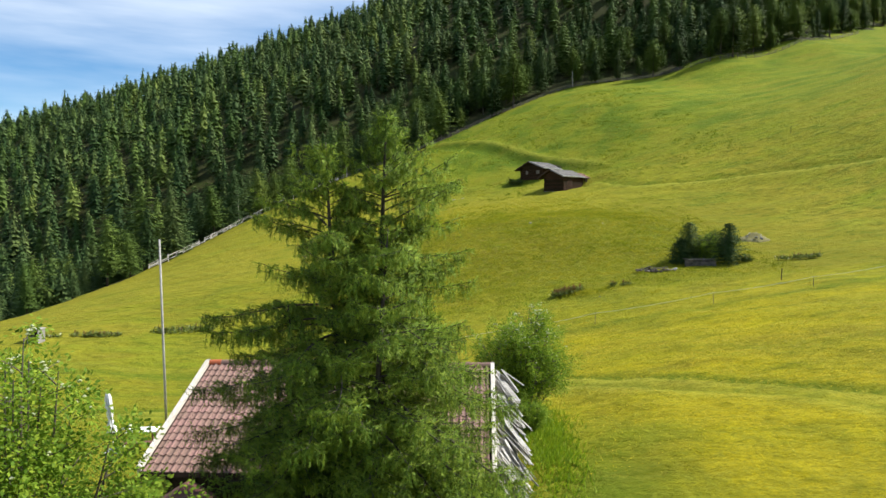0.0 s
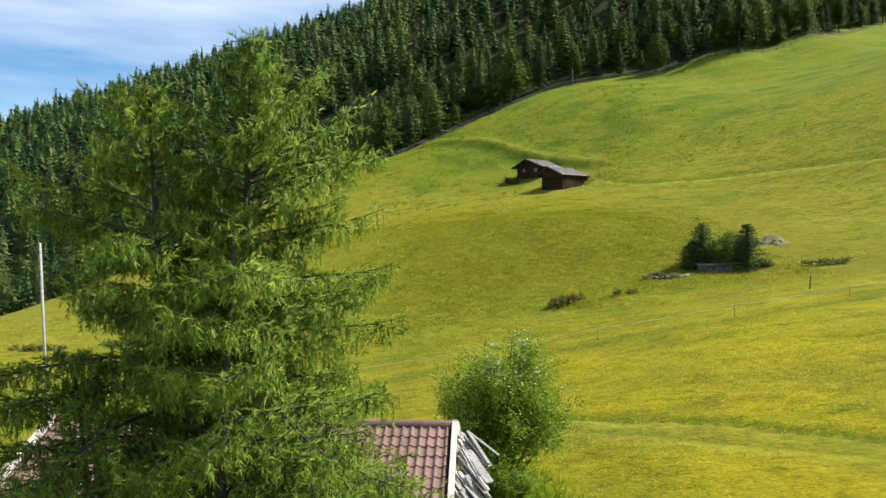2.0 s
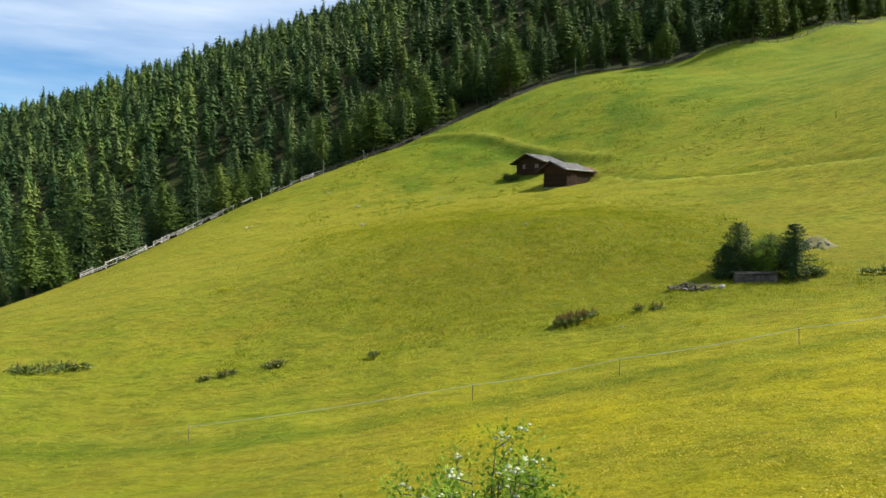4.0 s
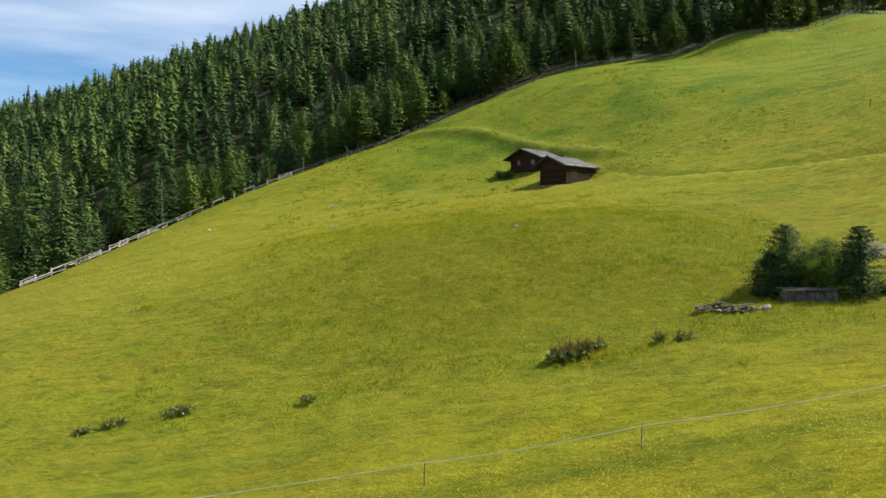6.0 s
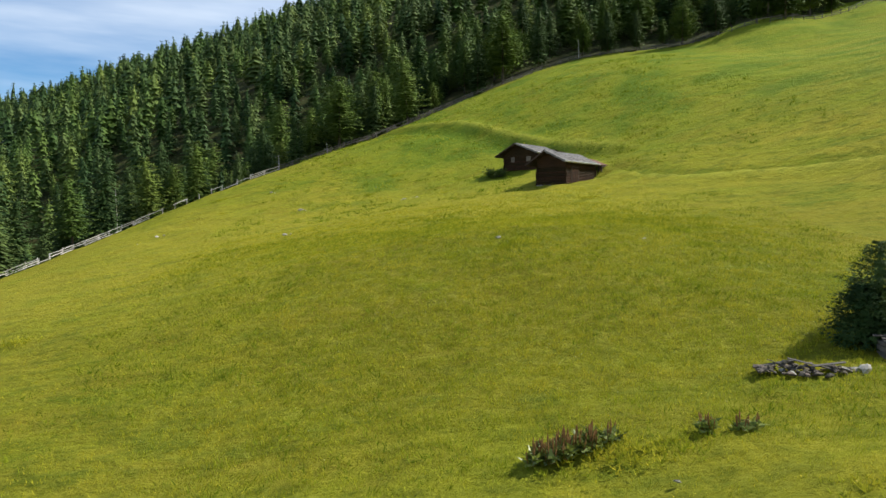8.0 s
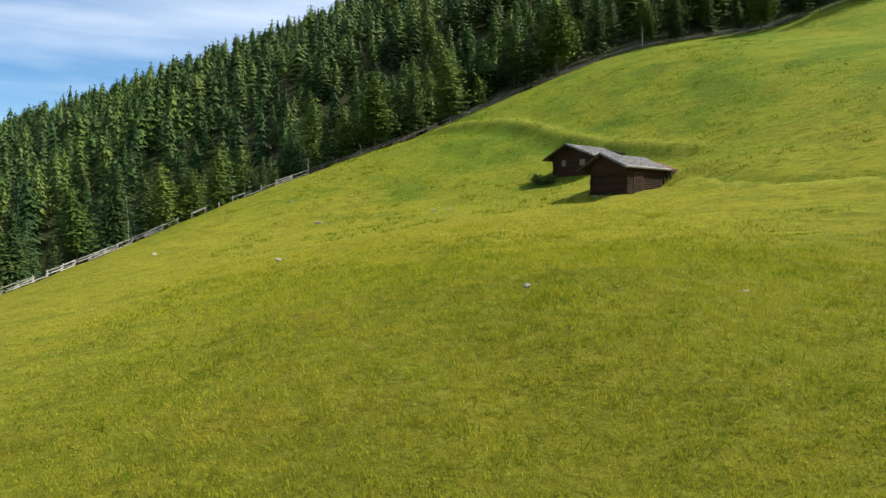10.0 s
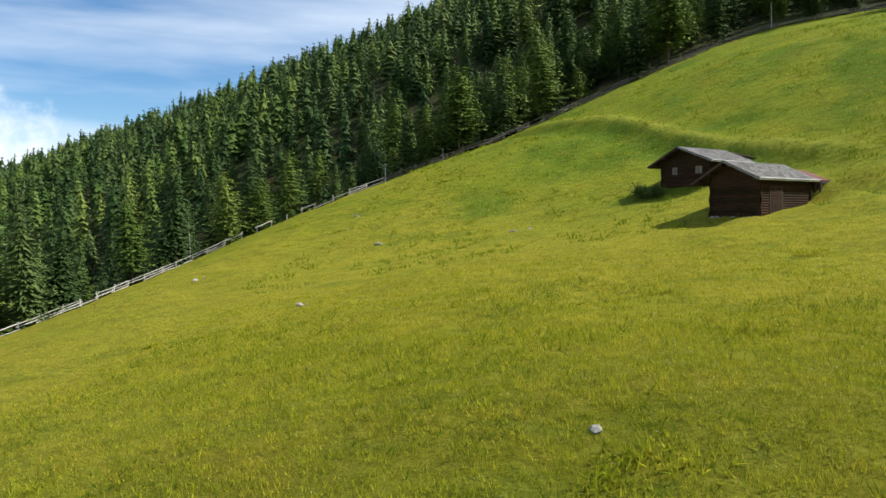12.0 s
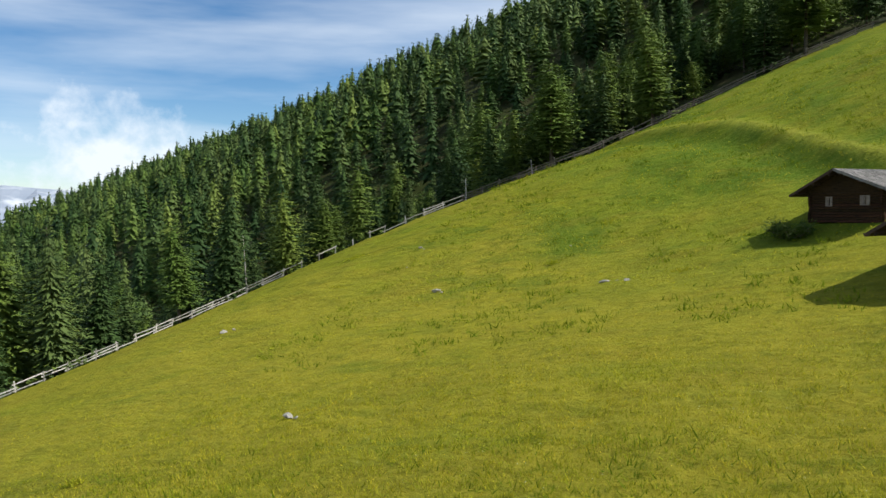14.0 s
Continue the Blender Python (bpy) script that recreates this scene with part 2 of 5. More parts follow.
M_TILEJ = surface("clay_roof_tile_joined", (0.225, 0.128, 0.10), (0.275, 0.165, 0.132), (0.14, 0.095, 0.08), 1.2, 9.0, 0.75, 0.4, 40.0, vary="island", amount=0.18)
M_TILENEW = surface("new_clay_tile", (0.50, 0.13, 0.05), (0.45, 0.12, 0.05), s1=8.0, rough=0.7, bump=0.3)
M_WHITEWOOD = surface("weathered_white_board", (0.58, 0.53, 0.45), (0.68, 0.63, 0.55), (0.40, 0.36, 0.30), 1.5, 12.0, 0.8, 0.4, 40.0, stretch=(1, 0.15, 1))
M_GREYWOOD = surface("silver_grey_wood", (0.30, 0.285, 0.26), (0.46, 0.44, 0.41), (0.15, 0.135, 0.118), 1.2, 16.0, 0.85, 0.6, 50.0, vary="object", amount=0.25)
M_FENCE = surface("fence_wood", (0.40, 0.38, 0.34), (0.56, 0.54, 0.50), (0.22, 0.20, 0.17), 0.8, 12.0, 0.85, 0.5, 40.0, vary="object", amount=0.35)
M_LOG = surface("dark_larch_logs", (0.027, 0.0148, 0.0068), (0.056, 0.03, 0.0125), (0.009, 0.0056, 0.0032), 1.2, 9.0, 0.85, 0.6, 30.0, stretch=(0.3, 0.3, 1.6), vary="object", amount=0.4, spec=0.15)
M_DARKWOOD = surface("dark_plank", (0.04, 0.026, 0.017), (0.065, 0.042, 0.029), (0.02, 0.014, 0.01), 1.5, 12.0, 0.85, 0.5, 40.0, vary="island", amount=0.25)
M_SHINGLE = surface("grey_wood_shingle", (0.105, 0.10, 0.092), (0.165, 0.158, 0.148), (0.045, 0.042, 0.038), 1.4, 9.0, 0.85, 0.8, 40.0, vary="island", amount=0.5)
M_MOSSROOF = surface("rust_brown_shingle", (0.15, 0.07, 0.05), (0.20, 0.11, 0.08), (0.09, 0.06, 0.04), 1.2, 10.0, 0.9, 0.6, 30.0, vary="island", amount=0.3)
M_TRIM = surface("pale_batten", (0.62, 0.60, 0.57), (0.52, 0.50, 0.47), (0.4, 0.38, 0.36), 1.5, 12.0, 0.7, 0.3)
M_ROCK = surface("lichen_rock", (0.29, 0.27, 0.22), (0.46, 0.43, 0.37), (0.14, 0.13, 0.115), 2.0, 9.0, 0.9, 0.9, 12.0, vary="object", amount=0.3)
M_HEAPROCK = surface("dark_field_stone", (0.07, 0.057, 0.04), (0.15, 0.128, 0.098), (0.03, 0.025, 0.018), 1.2, 9.0, 0.9, 0.9, 12.0, vary="object", amount=0.45)
M_PLASTER = surface("grey_plaster", (0.42, 0.41, 0.39), (0.5, 0.49, 0.46), (0.33, 0.32, 0.3), 1.0, 10.0, 0.9, 0.4)
M_CLOTH = surface("white_canvas", (0.78, 0.78, 0.76), (0.84, 0.84, 0.82), (0.66, 0.66, 0.64), 1.2, 9.0, 0.85, 0.3, 20.0)
M_DOCK = surface("dock_seed_heads", (0.19, 0.10, 0.028), (0.25, 0.14, 0.04), (0.10, 0.055, 0.018), 2.0, 14.0, 0.8, 0, vary="island", amount=0.35)
M_DOCKLEAF = surface("dock_leaves", (0.13, 0.17, 0.03), (0.19, 0.23, 0.045), (0.09, 0.12, 0.02), 2.0, 10.0, 0.4, 0, vary="island", amount=0.3, glow=0.3, spec=0.4)
M_SOIL = surface("bare_soil", (0.17, 0.15, 0.06), (0.22, 0.20, 0.08), (0.10, 0.10, 0.03), 1.0, 8.0, 0.95, 0.8, 8.0)
M_OLDWOOD = surface("old_split_wood", (0.10, 0.088, 0.073), (0.16, 0.142, 0.12), (0.05, 0.042, 0.035), 2.0, 14.0, 0.9, 0.6, 40.0, vary="object", amount=0.35)
M_RANK = surface("rank_grass", (0.31, 0.35, 0.02), (0.46, 0.42, 0.034), (0.165, 0.205, 0.013), 0.45, 1.3, 0.7, 0, vary="island", amount=0.3, glow=0.35, spec=0.03)
M_TUFT = surface("grass_tufts", (0.15, 0.215, 0.012), (0.21, 0.25, 0.014), (0.10, 0.155, 0.01), 0.3, 3.0, 0.7, 0, vary="island", amount=0.3, glow=0.35, spec=0.03)
M_SASH = surface("weathered_sash", (0.20, 0.16, 0.13), (0.27, 0.22, 0.18), (0.12, 0.09, 0.07), 3.0, 18.0, 0.85, 0.3)
M_TAPE = surface("fence_tape", (0.75, 0.75, 0.62), (0.7, 0.72, 0.5), s1=4.0, rough=0.6, bump=0)
M_LUSH = surface("lush_blades", (0.22, 0.34, 0.014), (0.27, 0.38, 0.018), (0.17, 0.27, 0.012), 0.5, 4.0, 0.6, 0, vary="island", amount=0.3, glow=0.4)
M_MOUNT = surface("far_rock", (0.20, 0.24, 0.30), (0.28, 0.32, 0.38), (0.55, 0.58, 0.62), 0.002, 0.006, 1.0, 0)


# ---- mesh helpers ----
def geo(name, verts, faces, material, parent=None, label="", smooth=False, normals=None):
    me = bpy.data.meshes.new(name)
    me.from_pydata(verts if isinstance(verts, list) else verts.tolist(), [], faces if isinstance(faces, list) else faces.tolist())
    me.materials.append(material)
    if smooth or normals is not None:
        me.shade_smooth()
    me.update()
    if normals is not None:
        me.normals_split_custom_set_from_vertices(normals.tolist())
    ob = new(name, me)
    if parent:
        ob.parent = parent
    if label:
        ob["label"] = label
    return ob


def part(name, bm, material, parent=None, label="", smooth=False):
    me = bpy.data.meshes.new(name)
    bm.normal_update()
    bm.to_mesh(me)
    bm.free()
    me.materials.append(material)
    if smooth:
        me.shade_smooth()
    ob = new(name, me)
    if parent:
        ob.parent = parent
    if label:
        ob["label"] = label
    return ob


def share(name, mesh, m, parent=None, label=""):
    """One more piece on a mesh that others use too."""
    ob = new(name, mesh)
    if parent:
        ob.parent = parent
    ob.matrix_basis = m
    if label:
        ob["label"] = label
    return ob


def root(name, m, label, category, group="", kind=""):
    ob = new(name)
    ob.empty_display_size = 0.3
    ob.matrix_basis = m
    return tagged(ob, label, category, group, kind)


def box(bm, x0, x1, y0, y1, z0, z1, m=None, bevel=0.0):
    vs = [Vector((x, y, z)) for x in (x0, x1) for y in (y0, y1) for z in (z0, z1)]
    if m:
        vs = [m @ v for v in vs]
    vs = [bm.verts.new(v) for v in vs]
    fs = [bm.faces.new([vs[i] for i in q]) for q in ((0, 1, 3, 2), (4, 6, 7, 5), (0, 4, 5, 1), (2, 3, 7, 6), (0, 2, 6, 4), (1, 5, 7, 3))]
    if bevel:
        bmesh.ops.bevel(bm, geom=list({e for f in fs for e in f.edges}), offset=bevel, segments=1, affect="EDGES")


def tube(points, radii, sides=6, cap=True):
    """Verts and faces of a tapered tube through points."""
    pts = [Vector(p) for p in points]
    vs, fs = [], []
    for i, p in enumerate(pts):
        way = (pts[min(i + 1, len(pts) - 1)] - pts[max(i - 1, 0)]).normalized()
        a = way.orthogonal().normalized()
        b = way.cross(a)
        for k in range(sides):
            c = 2 * math.pi * k / sides
            vs.append(p + float(radii[i]) * (math.cos(c) * a + math.sin(c) * b))
    for i in range(len(pts) - 1):
        for k in range(sides):
            n = (k + 1) % sides
            fs.append((i * sides + k, i * sides + n, (i + 1) * sides + n, (i + 1) * sides + k))
    if cap:
        fs.append(tuple(range(sides))[::-1])
        fs.append(tuple((len(pts) - 1) * sides + k for k in range(sides)))
    return [tuple(v) for v in vs], fs


def joined(chunks):
    vs, fs = [], []
    for v, f in chunks:
        n = len(vs)
        vs.extend(v)
        fs.extend(tuple(i + n for i in q) for q in f)
    return vs, fs


def unit(v):
    return v / np.maximum(np.linalg.norm(v, axis=-1, keepdims=True), 1e-6)


def slivers(rng, centres, ways, length, width, count, spread, faces=None):
    """count thin triangles at each centre, pointing roughly along its way; faces: the way that their flat sides look."""
    n = len(centres)
    c = np.repeat(centres, count, 0)
    d = unit(np.repeat(ways, count, 0) + rng.normal(size=(n * count, 3)) * spread)
    side = unit(np.cross(d, rng.normal(size=d.shape) if faces is None else np.repeat(faces, count, 0) + rng.normal(size=d.shape) * 0.45))
    size = (np.repeat(length, count) if np.ndim(length) else length) * rng.uniform(0.65, 1.25, n * count)
    w = (np.repeat(width, count) if np.ndim(width) else width) * rng.uniform(0.7, 1.2, n * count)
    v = np.stack([c - side * w[:, None] * 0.5, c + side * w[:, None] * 0.5, c + d * size[:, None]], 1).reshape(-1, 3)
    return v, np.arange(len(v)).reshape(-1, 3)


def turned(v, f, wanted):
    """Faces of a leaf mesh turned over where they look away from the wanted side (one way per face)."""
    n = np.cross(v[f[:, 1]] - v[f[:, 0]], v[f[:, 2]] - v[f[:, 0]])
    back = (n * wanted).sum(1) < 0
    f = f.copy()
    f[back] = f[back][:, ::-1]
    return f


# ---- the lie of the land ----
# control heights of a smooth surface, every 28 m: rows go by x from -100, columns by y from -30
HX, HY, HS = -100.0, -30.0, 28.0
HEIGHTS = np.array([
    (2.2, 0.4, -3.0, -8.8, -16.2, -22.3, -30.4, -39.4, -44.0, -46.5),
    (-0.5, 0.4, 0.0, -3.9, -9.5, -9.3, -12.1, -18.6, -20.4, -21.5),
    (-4.2, -0.9, 2.4, -0.6, -3.0, -1.2, 5.5, 9.6, 4.2, 2.8),
    (-8.4, -4.4, 0.7, -8.6, 2.3, 5.9, 8.3, 20.9, 19.0, 23.6),
    (-10.6, -4.7, 4.8, -0.7, 6.5, 11.8, 9.6, 25.7, 34.6, 40.2),
    (-10.4, -2.8, 5.9, 5.4, 3.6, 10.7, 24.4, 37.8, 41.6, 48.4),
    (-9.7, -2.4, 3.8, 6.8, 12.7, 25.0, 30.2, 32.5, 41.3, 56.0),
    (-9.0, -1.7, 5.3, 12.3, 21.6, 32.8, 39.9, 46.3, 59.0, 73.9),
    (-8.2, -0.2, 8.3, 18.1, 29.3, 41.0, 52.0, 64.4, 79.8, 94.7)])
FENCE = [(-68, 62), (-62, 88), (-57, 104), (-52, 114), (-49, 124), (-47, 131), (-45.2, 137.7), (-43.7, 143.5), (-41, 152.3), (-37.9, 155), (-29.5, 164.5), (-21.8, 170.6), (-15.1, 172.6),
         (-9, 175.5), (-2.3, 180.8), (12, 189), (24, 195), (34.4, 198.6), (45, 197.5), (54, 194.5), (63, 191.5), (70, 190.5), (77, 191), (86, 195), (95, 200), (110, 212), (126, 228), (150, 250), (190, 285)]
TRACK = [(-20.0, 41.0), (-8.0, 40.0), (0.0, 38.2), (5.3, 35.2), (8.1, 33.3), (11.2, 31.1), (13.7, 29.0), (16.1, 27.0), (22.0, 23.0), (40.0, 12.0)]
TAPE = [(-30.0, 56.0), (-10.0, 54.6), (4.0, 53.9), (11.0, 53.5), (19.5, 53.4), (27.0, 54.0), (34.0, 55.5), (60.0, 60.0)]
SIDEPATH = [(24.8, 124.0), (26.8, 117.5), (30.0, 113.2), (35.2, 111.0), (42.7, 109.0), (50.0, 104.5), (58.5, 99.0), (78.0, 90.0)]
TERRACE = [(-3.5, 178.0), (3.0, 170.5), (9.6, 163.3), (14.0, 156.0), (17.7, 148.2), (24.0, 138.0), (30.0, 128.0)]


def spline_height(x, y):
    fx, fy = np.clip((x - HX) / HS, 1, 6.999), np.clip((y - HY) / HS, 1, 7.999)
    i, j = fx.astype(int), fy.astype(int)
    u, v = fx - i, fy - j

    def basis(t):
        return ((1 - t) ** 3 / 6, (3 * t ** 3 - 6 * t ** 2 + 4) / 6, (-3 * t ** 3 + 3 * t ** 2 + 3 * t + 1) / 6, t ** 3 / 6)

    bx, by = basis(u), basis(v)
    z = sum(bx[a] * by[b] * HEIGHTS[i - 1 + a, j - 1 + b] for a in range(4) for b in range(4))
    return z + 0.29 * (x - (HX + HS * fx)) + np.where(y > 0, 0.33, 0.02) * (y - (HY + HS * fy))


def line_distance(x, y, line):
    """Signed distance to a polyline: positive on its left."""
    best, sign = np.full(x.shape, 1e9), np.ones(x.shape)
    for k, ((ax, ay), (bx, by)) in enumerate(zip(line, line[1:])):
        dx, dy = bx - ax, by - ay
        t = ((x - ax) * dx + (y - ay) * dy) / (dx * dx + dy * dy)
        t = np.clip(t, -50 if k == 0 else 0, 50 if k == len(line) - 2 else 1)
        d = np.hypot(x - ax - t * dx, y - ay - t * dy)
        s = np.sign(dx * (y - ay) - dy * (x - ax))
        near = d < best
        best, sign = np.where(near, d, best), np.where(near, s, sign)
    return best * sign


def smooth(t):
    t = np.clip(t, 0, 1)
    return t * t * (3 - 2 * t)


def canopy(x, y):
    """The wooded mountainside, at the height of the crowns."""
    a, b = np.clip(x, -900, 500) / 100, np.clip((y - 200), -500, 1100) / 100
    up, down = np.maximum(b, 0), np.minimum(b, 0)
    return -5.0 * np.maximum(0, (-390 - x) / 100) ** 1.5 + 42.07 + 35.15 * a + 40.3 * down + 54.98 * up + 2.35 * a * a + 1.67 * a * b - 4.55 * up * up


KNOLL = 1.59


def height(x, y):
    x, y = np.asarray(x, float), np.asarray(y, float)
    z = spline_height(x, y)
    d = line_distance(x, y, TERRACE)
    far = smooth((179 - y) / 6) * smooth((y - 126) / 8)
    z = z + far * (0.45 * np.exp(-(d / 0.9) ** 2) - 0.6 * np.exp(-((d + 2.6) / 1.9) ** 2))
    d = line_distance(x, y, TRACK)
    z = z - 0.2 * np.exp(-(d / 0.35) ** 2) - 0.12 * np.exp(-((d + 1.6) / 0.35) ** 2)
    d = line_distance(x, y, SIDEPATH)
    z = z + smooth((x - 24) / 3) * (0.4 * np.exp(-((d + 1.2) / 1.2) ** 2) - 0.75 * np.exp(-((d - 0.6) / 0.9) ** 2))
    z = z + KNOLL * np.exp(-((x - 12.0) / 19.0) ** 2 - ((y - 86.5) / 10.0) ** 2)
    # the top corner of the meadow flattens out towards the wood
    z = z - (0.37 * np.maximum(0, x - 74) - 0.09 * np.maximum(0, x - 108)) * smooth((y - 135) / 55) + 2.8 * np.exp(-((x - 67) / 10) ** 2 - ((y - 192) / 14) ** 2)
    # the trodden level along the door side of the lower hut
    dx, dy, c, n = x - 16.63, y - 121.94, math.cos(radians(-39.6)), math.sin(radians(-39.6))
    u, v = c * dx + n * dy, c * dy - n * dx
    pad = smooth((7.0 - u) / 3.0) * smooth((u - 0.5) / 2.0) * smooth((v + 1.0) / 1.2) * smooth((8.0 - v) / 2.6)
    z = z - np.maximum(0, z - 12.0 - 0.13 * np.maximum(v, 0)) * pad
    w = smooth((line_distance(x, y, FENCE) - 2) / 75)
    return z * (1 - w) + (canopy(x, y) - 11.3) * w


def ground(x, y):
    return float(height(np.array([x]), np.array([y]))[0])


def bumps(x, y):
    """Small humps of the meadow, on top of the lie of the land."""
    near = np.exp(-np.maximum(0, np.abs(x) - 60) / 20) * np.exp(-np.maximum(0, np.abs(y - 80) - 100) / 20)
    return near * np.array([0.22 * noise.fractal((a * 0.22, b * 0.22, 0.0), 0.9, 2.1, 4) + 0.16 * noise.noise((a * 0.055, b * 0.055, 3.0)) for a, b in zip(x.ravel(), y.ravel())]).reshape(x.shape)


def build_ground():
    xs = np.concatenate([-130 - 1400 * np.linspace(1, 0, 16, endpoint=False) ** 2, np.arange(-130, -62, 5.0), np.arange(-62, -2, 1.2), np.arange(-2, 26, 0.5), np.arange(26, 62, 1.2), np.arange(62, 150, 5.0), 150 + 1400 * np.linspace(0, 1, 14) ** 2])
    ys = np.concatenate([-30 - 900 * np.linspace(1, 0, 12, endpoint=False) ** 2, np.arange(-30, 24, 1.2), np.arange(24, 40, 0.4), np.arange(40, 206, 0.85), np.arange(206, 720, 11.0), 720 + 2800 * np.linspace(0, 1, 10) ** 2])
    X, Y = np.meshgrid(xs, ys, indexing="ij")
    Z = height(X, Y)
    Z = Z + bumps(X, Y)
    nx, ny = X.shape
    idx = np.arange(nx * ny).reshape(nx, ny)
    faces = np.stack([idx[:-1, :-1], idx[1:, :-1], idx[1:, 1:], idx[:-1, 1:]], -1).reshape(-1, 4)
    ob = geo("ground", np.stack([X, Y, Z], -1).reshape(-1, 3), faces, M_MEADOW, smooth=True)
    ob.data.materials.append(M_FLOOR)
    rough = np.array([noise.fractal((x * 0.13, y * 0.13, 9.0), 0.8, 2.0, 4) for x, y in zip(X.ravel(), Y.ravel())]).reshape(X.shape)
    d_track, d_terr, d_tape, d_side = (line_distance(X, Y, l) for l in (TRACK, TERRACE, TAPE, SIDEPATH))
    on_terr = smooth((179 - Y) / 4) * smooth((Y - 128) / 8)
    layers = {
        # where the blades stand dense, their shade is painted on the ground
        "blade_shade": smooth((X + 6) / 8) * smooth((31 - X) / 8) * smooth((Y - 67) / 9) * smooth((101 - Y) / 9),
        # darker olive tone on the bank, weaker towards the left
        "bank_tone": smooth((Y - 65 + 0.2 * X) / 8) * smooth((101 - Y + 0.35 * X) / 20) * smooth((48 - X) / 16) * (0.3 + 0.7 * smooth((X + 4) / 14)) * np.clip(1.0 + 0.7 * rough, 0, 1),
        "straw": smooth((Y - 84 - 0.25 * X) / 12) * smooth((152 - Y) / 16) * smooth((30 - X) / 14) * np.clip(0.85 + 0.7 * rough, 0, 1),
        "upper": smooth((Y - 118) / 26) * smooth((X + 12 + 0.35 * (Y - 150)) / 14) * np.clip(0.85 + 0.6 * rough, 0, 1),
        # wheel ruts: greener grass, with the shade in the ruts painted in
        "rank": np.clip(1.1 * np.exp(-((d_track - 0.1) / 0.4) ** 2) + 0.8 * np.exp(-((d_track + 1.7) / 0.35) ** 2), 0, 1)
        + np.exp(-((d_tape + 0.8) / 0.8) ** 2) * 0.75 + on_terr * np.exp(-((d_terr + 3.2) / 2.4) ** 2) * 0.95 + smooth((Y - 124) / 14) * smooth((X + 22 - 0.2 * (Y - 130)) / 16) * np.clip(rough * 1.9, 0, 0.85)
        # side path: the shade of its dip goes into the colour
        + smooth((X - 24) / 3) * np.exp(-((d_side - 0.5) / 0.9) ** 2) * 0.8 + np.exp(-((X - 4.6) / 2.4) ** 2 - ((Y - 21) / 5) ** 2) * 0.9,
        # wheel strips, terrace path and tape line; the side path's ridge is paled too
        "worn": np.exp(-((d_track + 0.85) / 0.5) ** 2) * 0.8 + np.exp(-((d_track + 2.4) / 0.5) ** 2) * 0.6 + on_terr * np.exp(-((d_terr - 0.2) / 0.6) ** 2) * 0.95 + smooth((X - 24) / 3) * np.exp(-((d_side + 1.2) / 0.8) ** 2) * 0.6 + np.exp(-((d_tape - 1.3) / 0.5) ** 2) * 0.3,
    }
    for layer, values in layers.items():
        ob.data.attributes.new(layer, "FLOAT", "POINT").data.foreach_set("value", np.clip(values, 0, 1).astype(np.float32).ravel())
    centre_x = (X[:-1, :-1] + X[1:, 1:]) / 2
    mid = line_distance((X[:-1, :-1] + X[1:, 1:]) / 2, (Y[:-1, :-1] + Y[1:, 1:]) / 2, FENCE).reshape(-1)
    ob.data.polygons.foreach_set("material_index", (mid > np.where(centre_x.reshape(-1) > 62, 6.0, 0.8)).astype(np.int32))
    tagged(ob, "steep alpine meadow of long yellow-green grass with buttercups", "ground", kind="structure")


build_ground()


# ---- conifers ----
def core(rng, tall, wide, rings, sides, bare, shape, bend):
    """The dense inside of a crown: ragged skirts of narrow hanging twigs, one above another."""
    vs, fs, ns = [], [], []
    for k in range(rings):
        u = (k + rng.uniform(-0.2, 0.2)) / rings
        z = tall * (bare + (1 - bare) * max(0.0, u))
        top = tall * min(1.0, bare + (1 - bare) * (u + 1.5 / rings))
        reach = wide * ((1 - max(0.0, u)) ** shape) * min(1.0, 0.7 + 2.0 * max(0.0, u))
        cx, cy = bend[0] * (z / tall) ** 2, bend[1] * (z / tall) ** 2
        turn = rng.uniform(0, 6.28)
        drop = tall / rings * 0.55
        for s in range(sides):
            n, a = len(vs), turn + 6.2832 * (s + rng.uniform(-0.3, 0.3)) / sides
            r, half = reach * rng.uniform(0.6, 1.15), 6.2832 / sides * rng.uniform(0.5, 0.95)
            zz = z + rng.uniform(-1, 0.8) * drop
            mid = z + (top - z) * 0.35
            vs += [(cx, cy, top + rng.uniform(-0.3, 0.1) * drop), (cx + 0.62 * r * math.cos(a - half), cy + 0.62 * r * math.sin(a - half), mid), (cx + r * math.cos(a), cy + r * math.sin(a), zz), (cx + 0.62 * r * math.cos(a + half), cy + 0.62 * r * math.sin(a + half), mid)]
            fs += [(n, n + 1, n + 2), (n, n + 2, n + 3)]
            ns += [(math.cos(a) + rng.normal() * 0.18, math.sin(a) + rng.normal() * 0.18, 0.7 + rng.normal() * 0.18)] * 4
    vs, fs, ns = np.array(vs), np.array(fs), unit(np.array(ns))
    return vs, turned(vs, fs, ns[fs[:, 0]]), ns


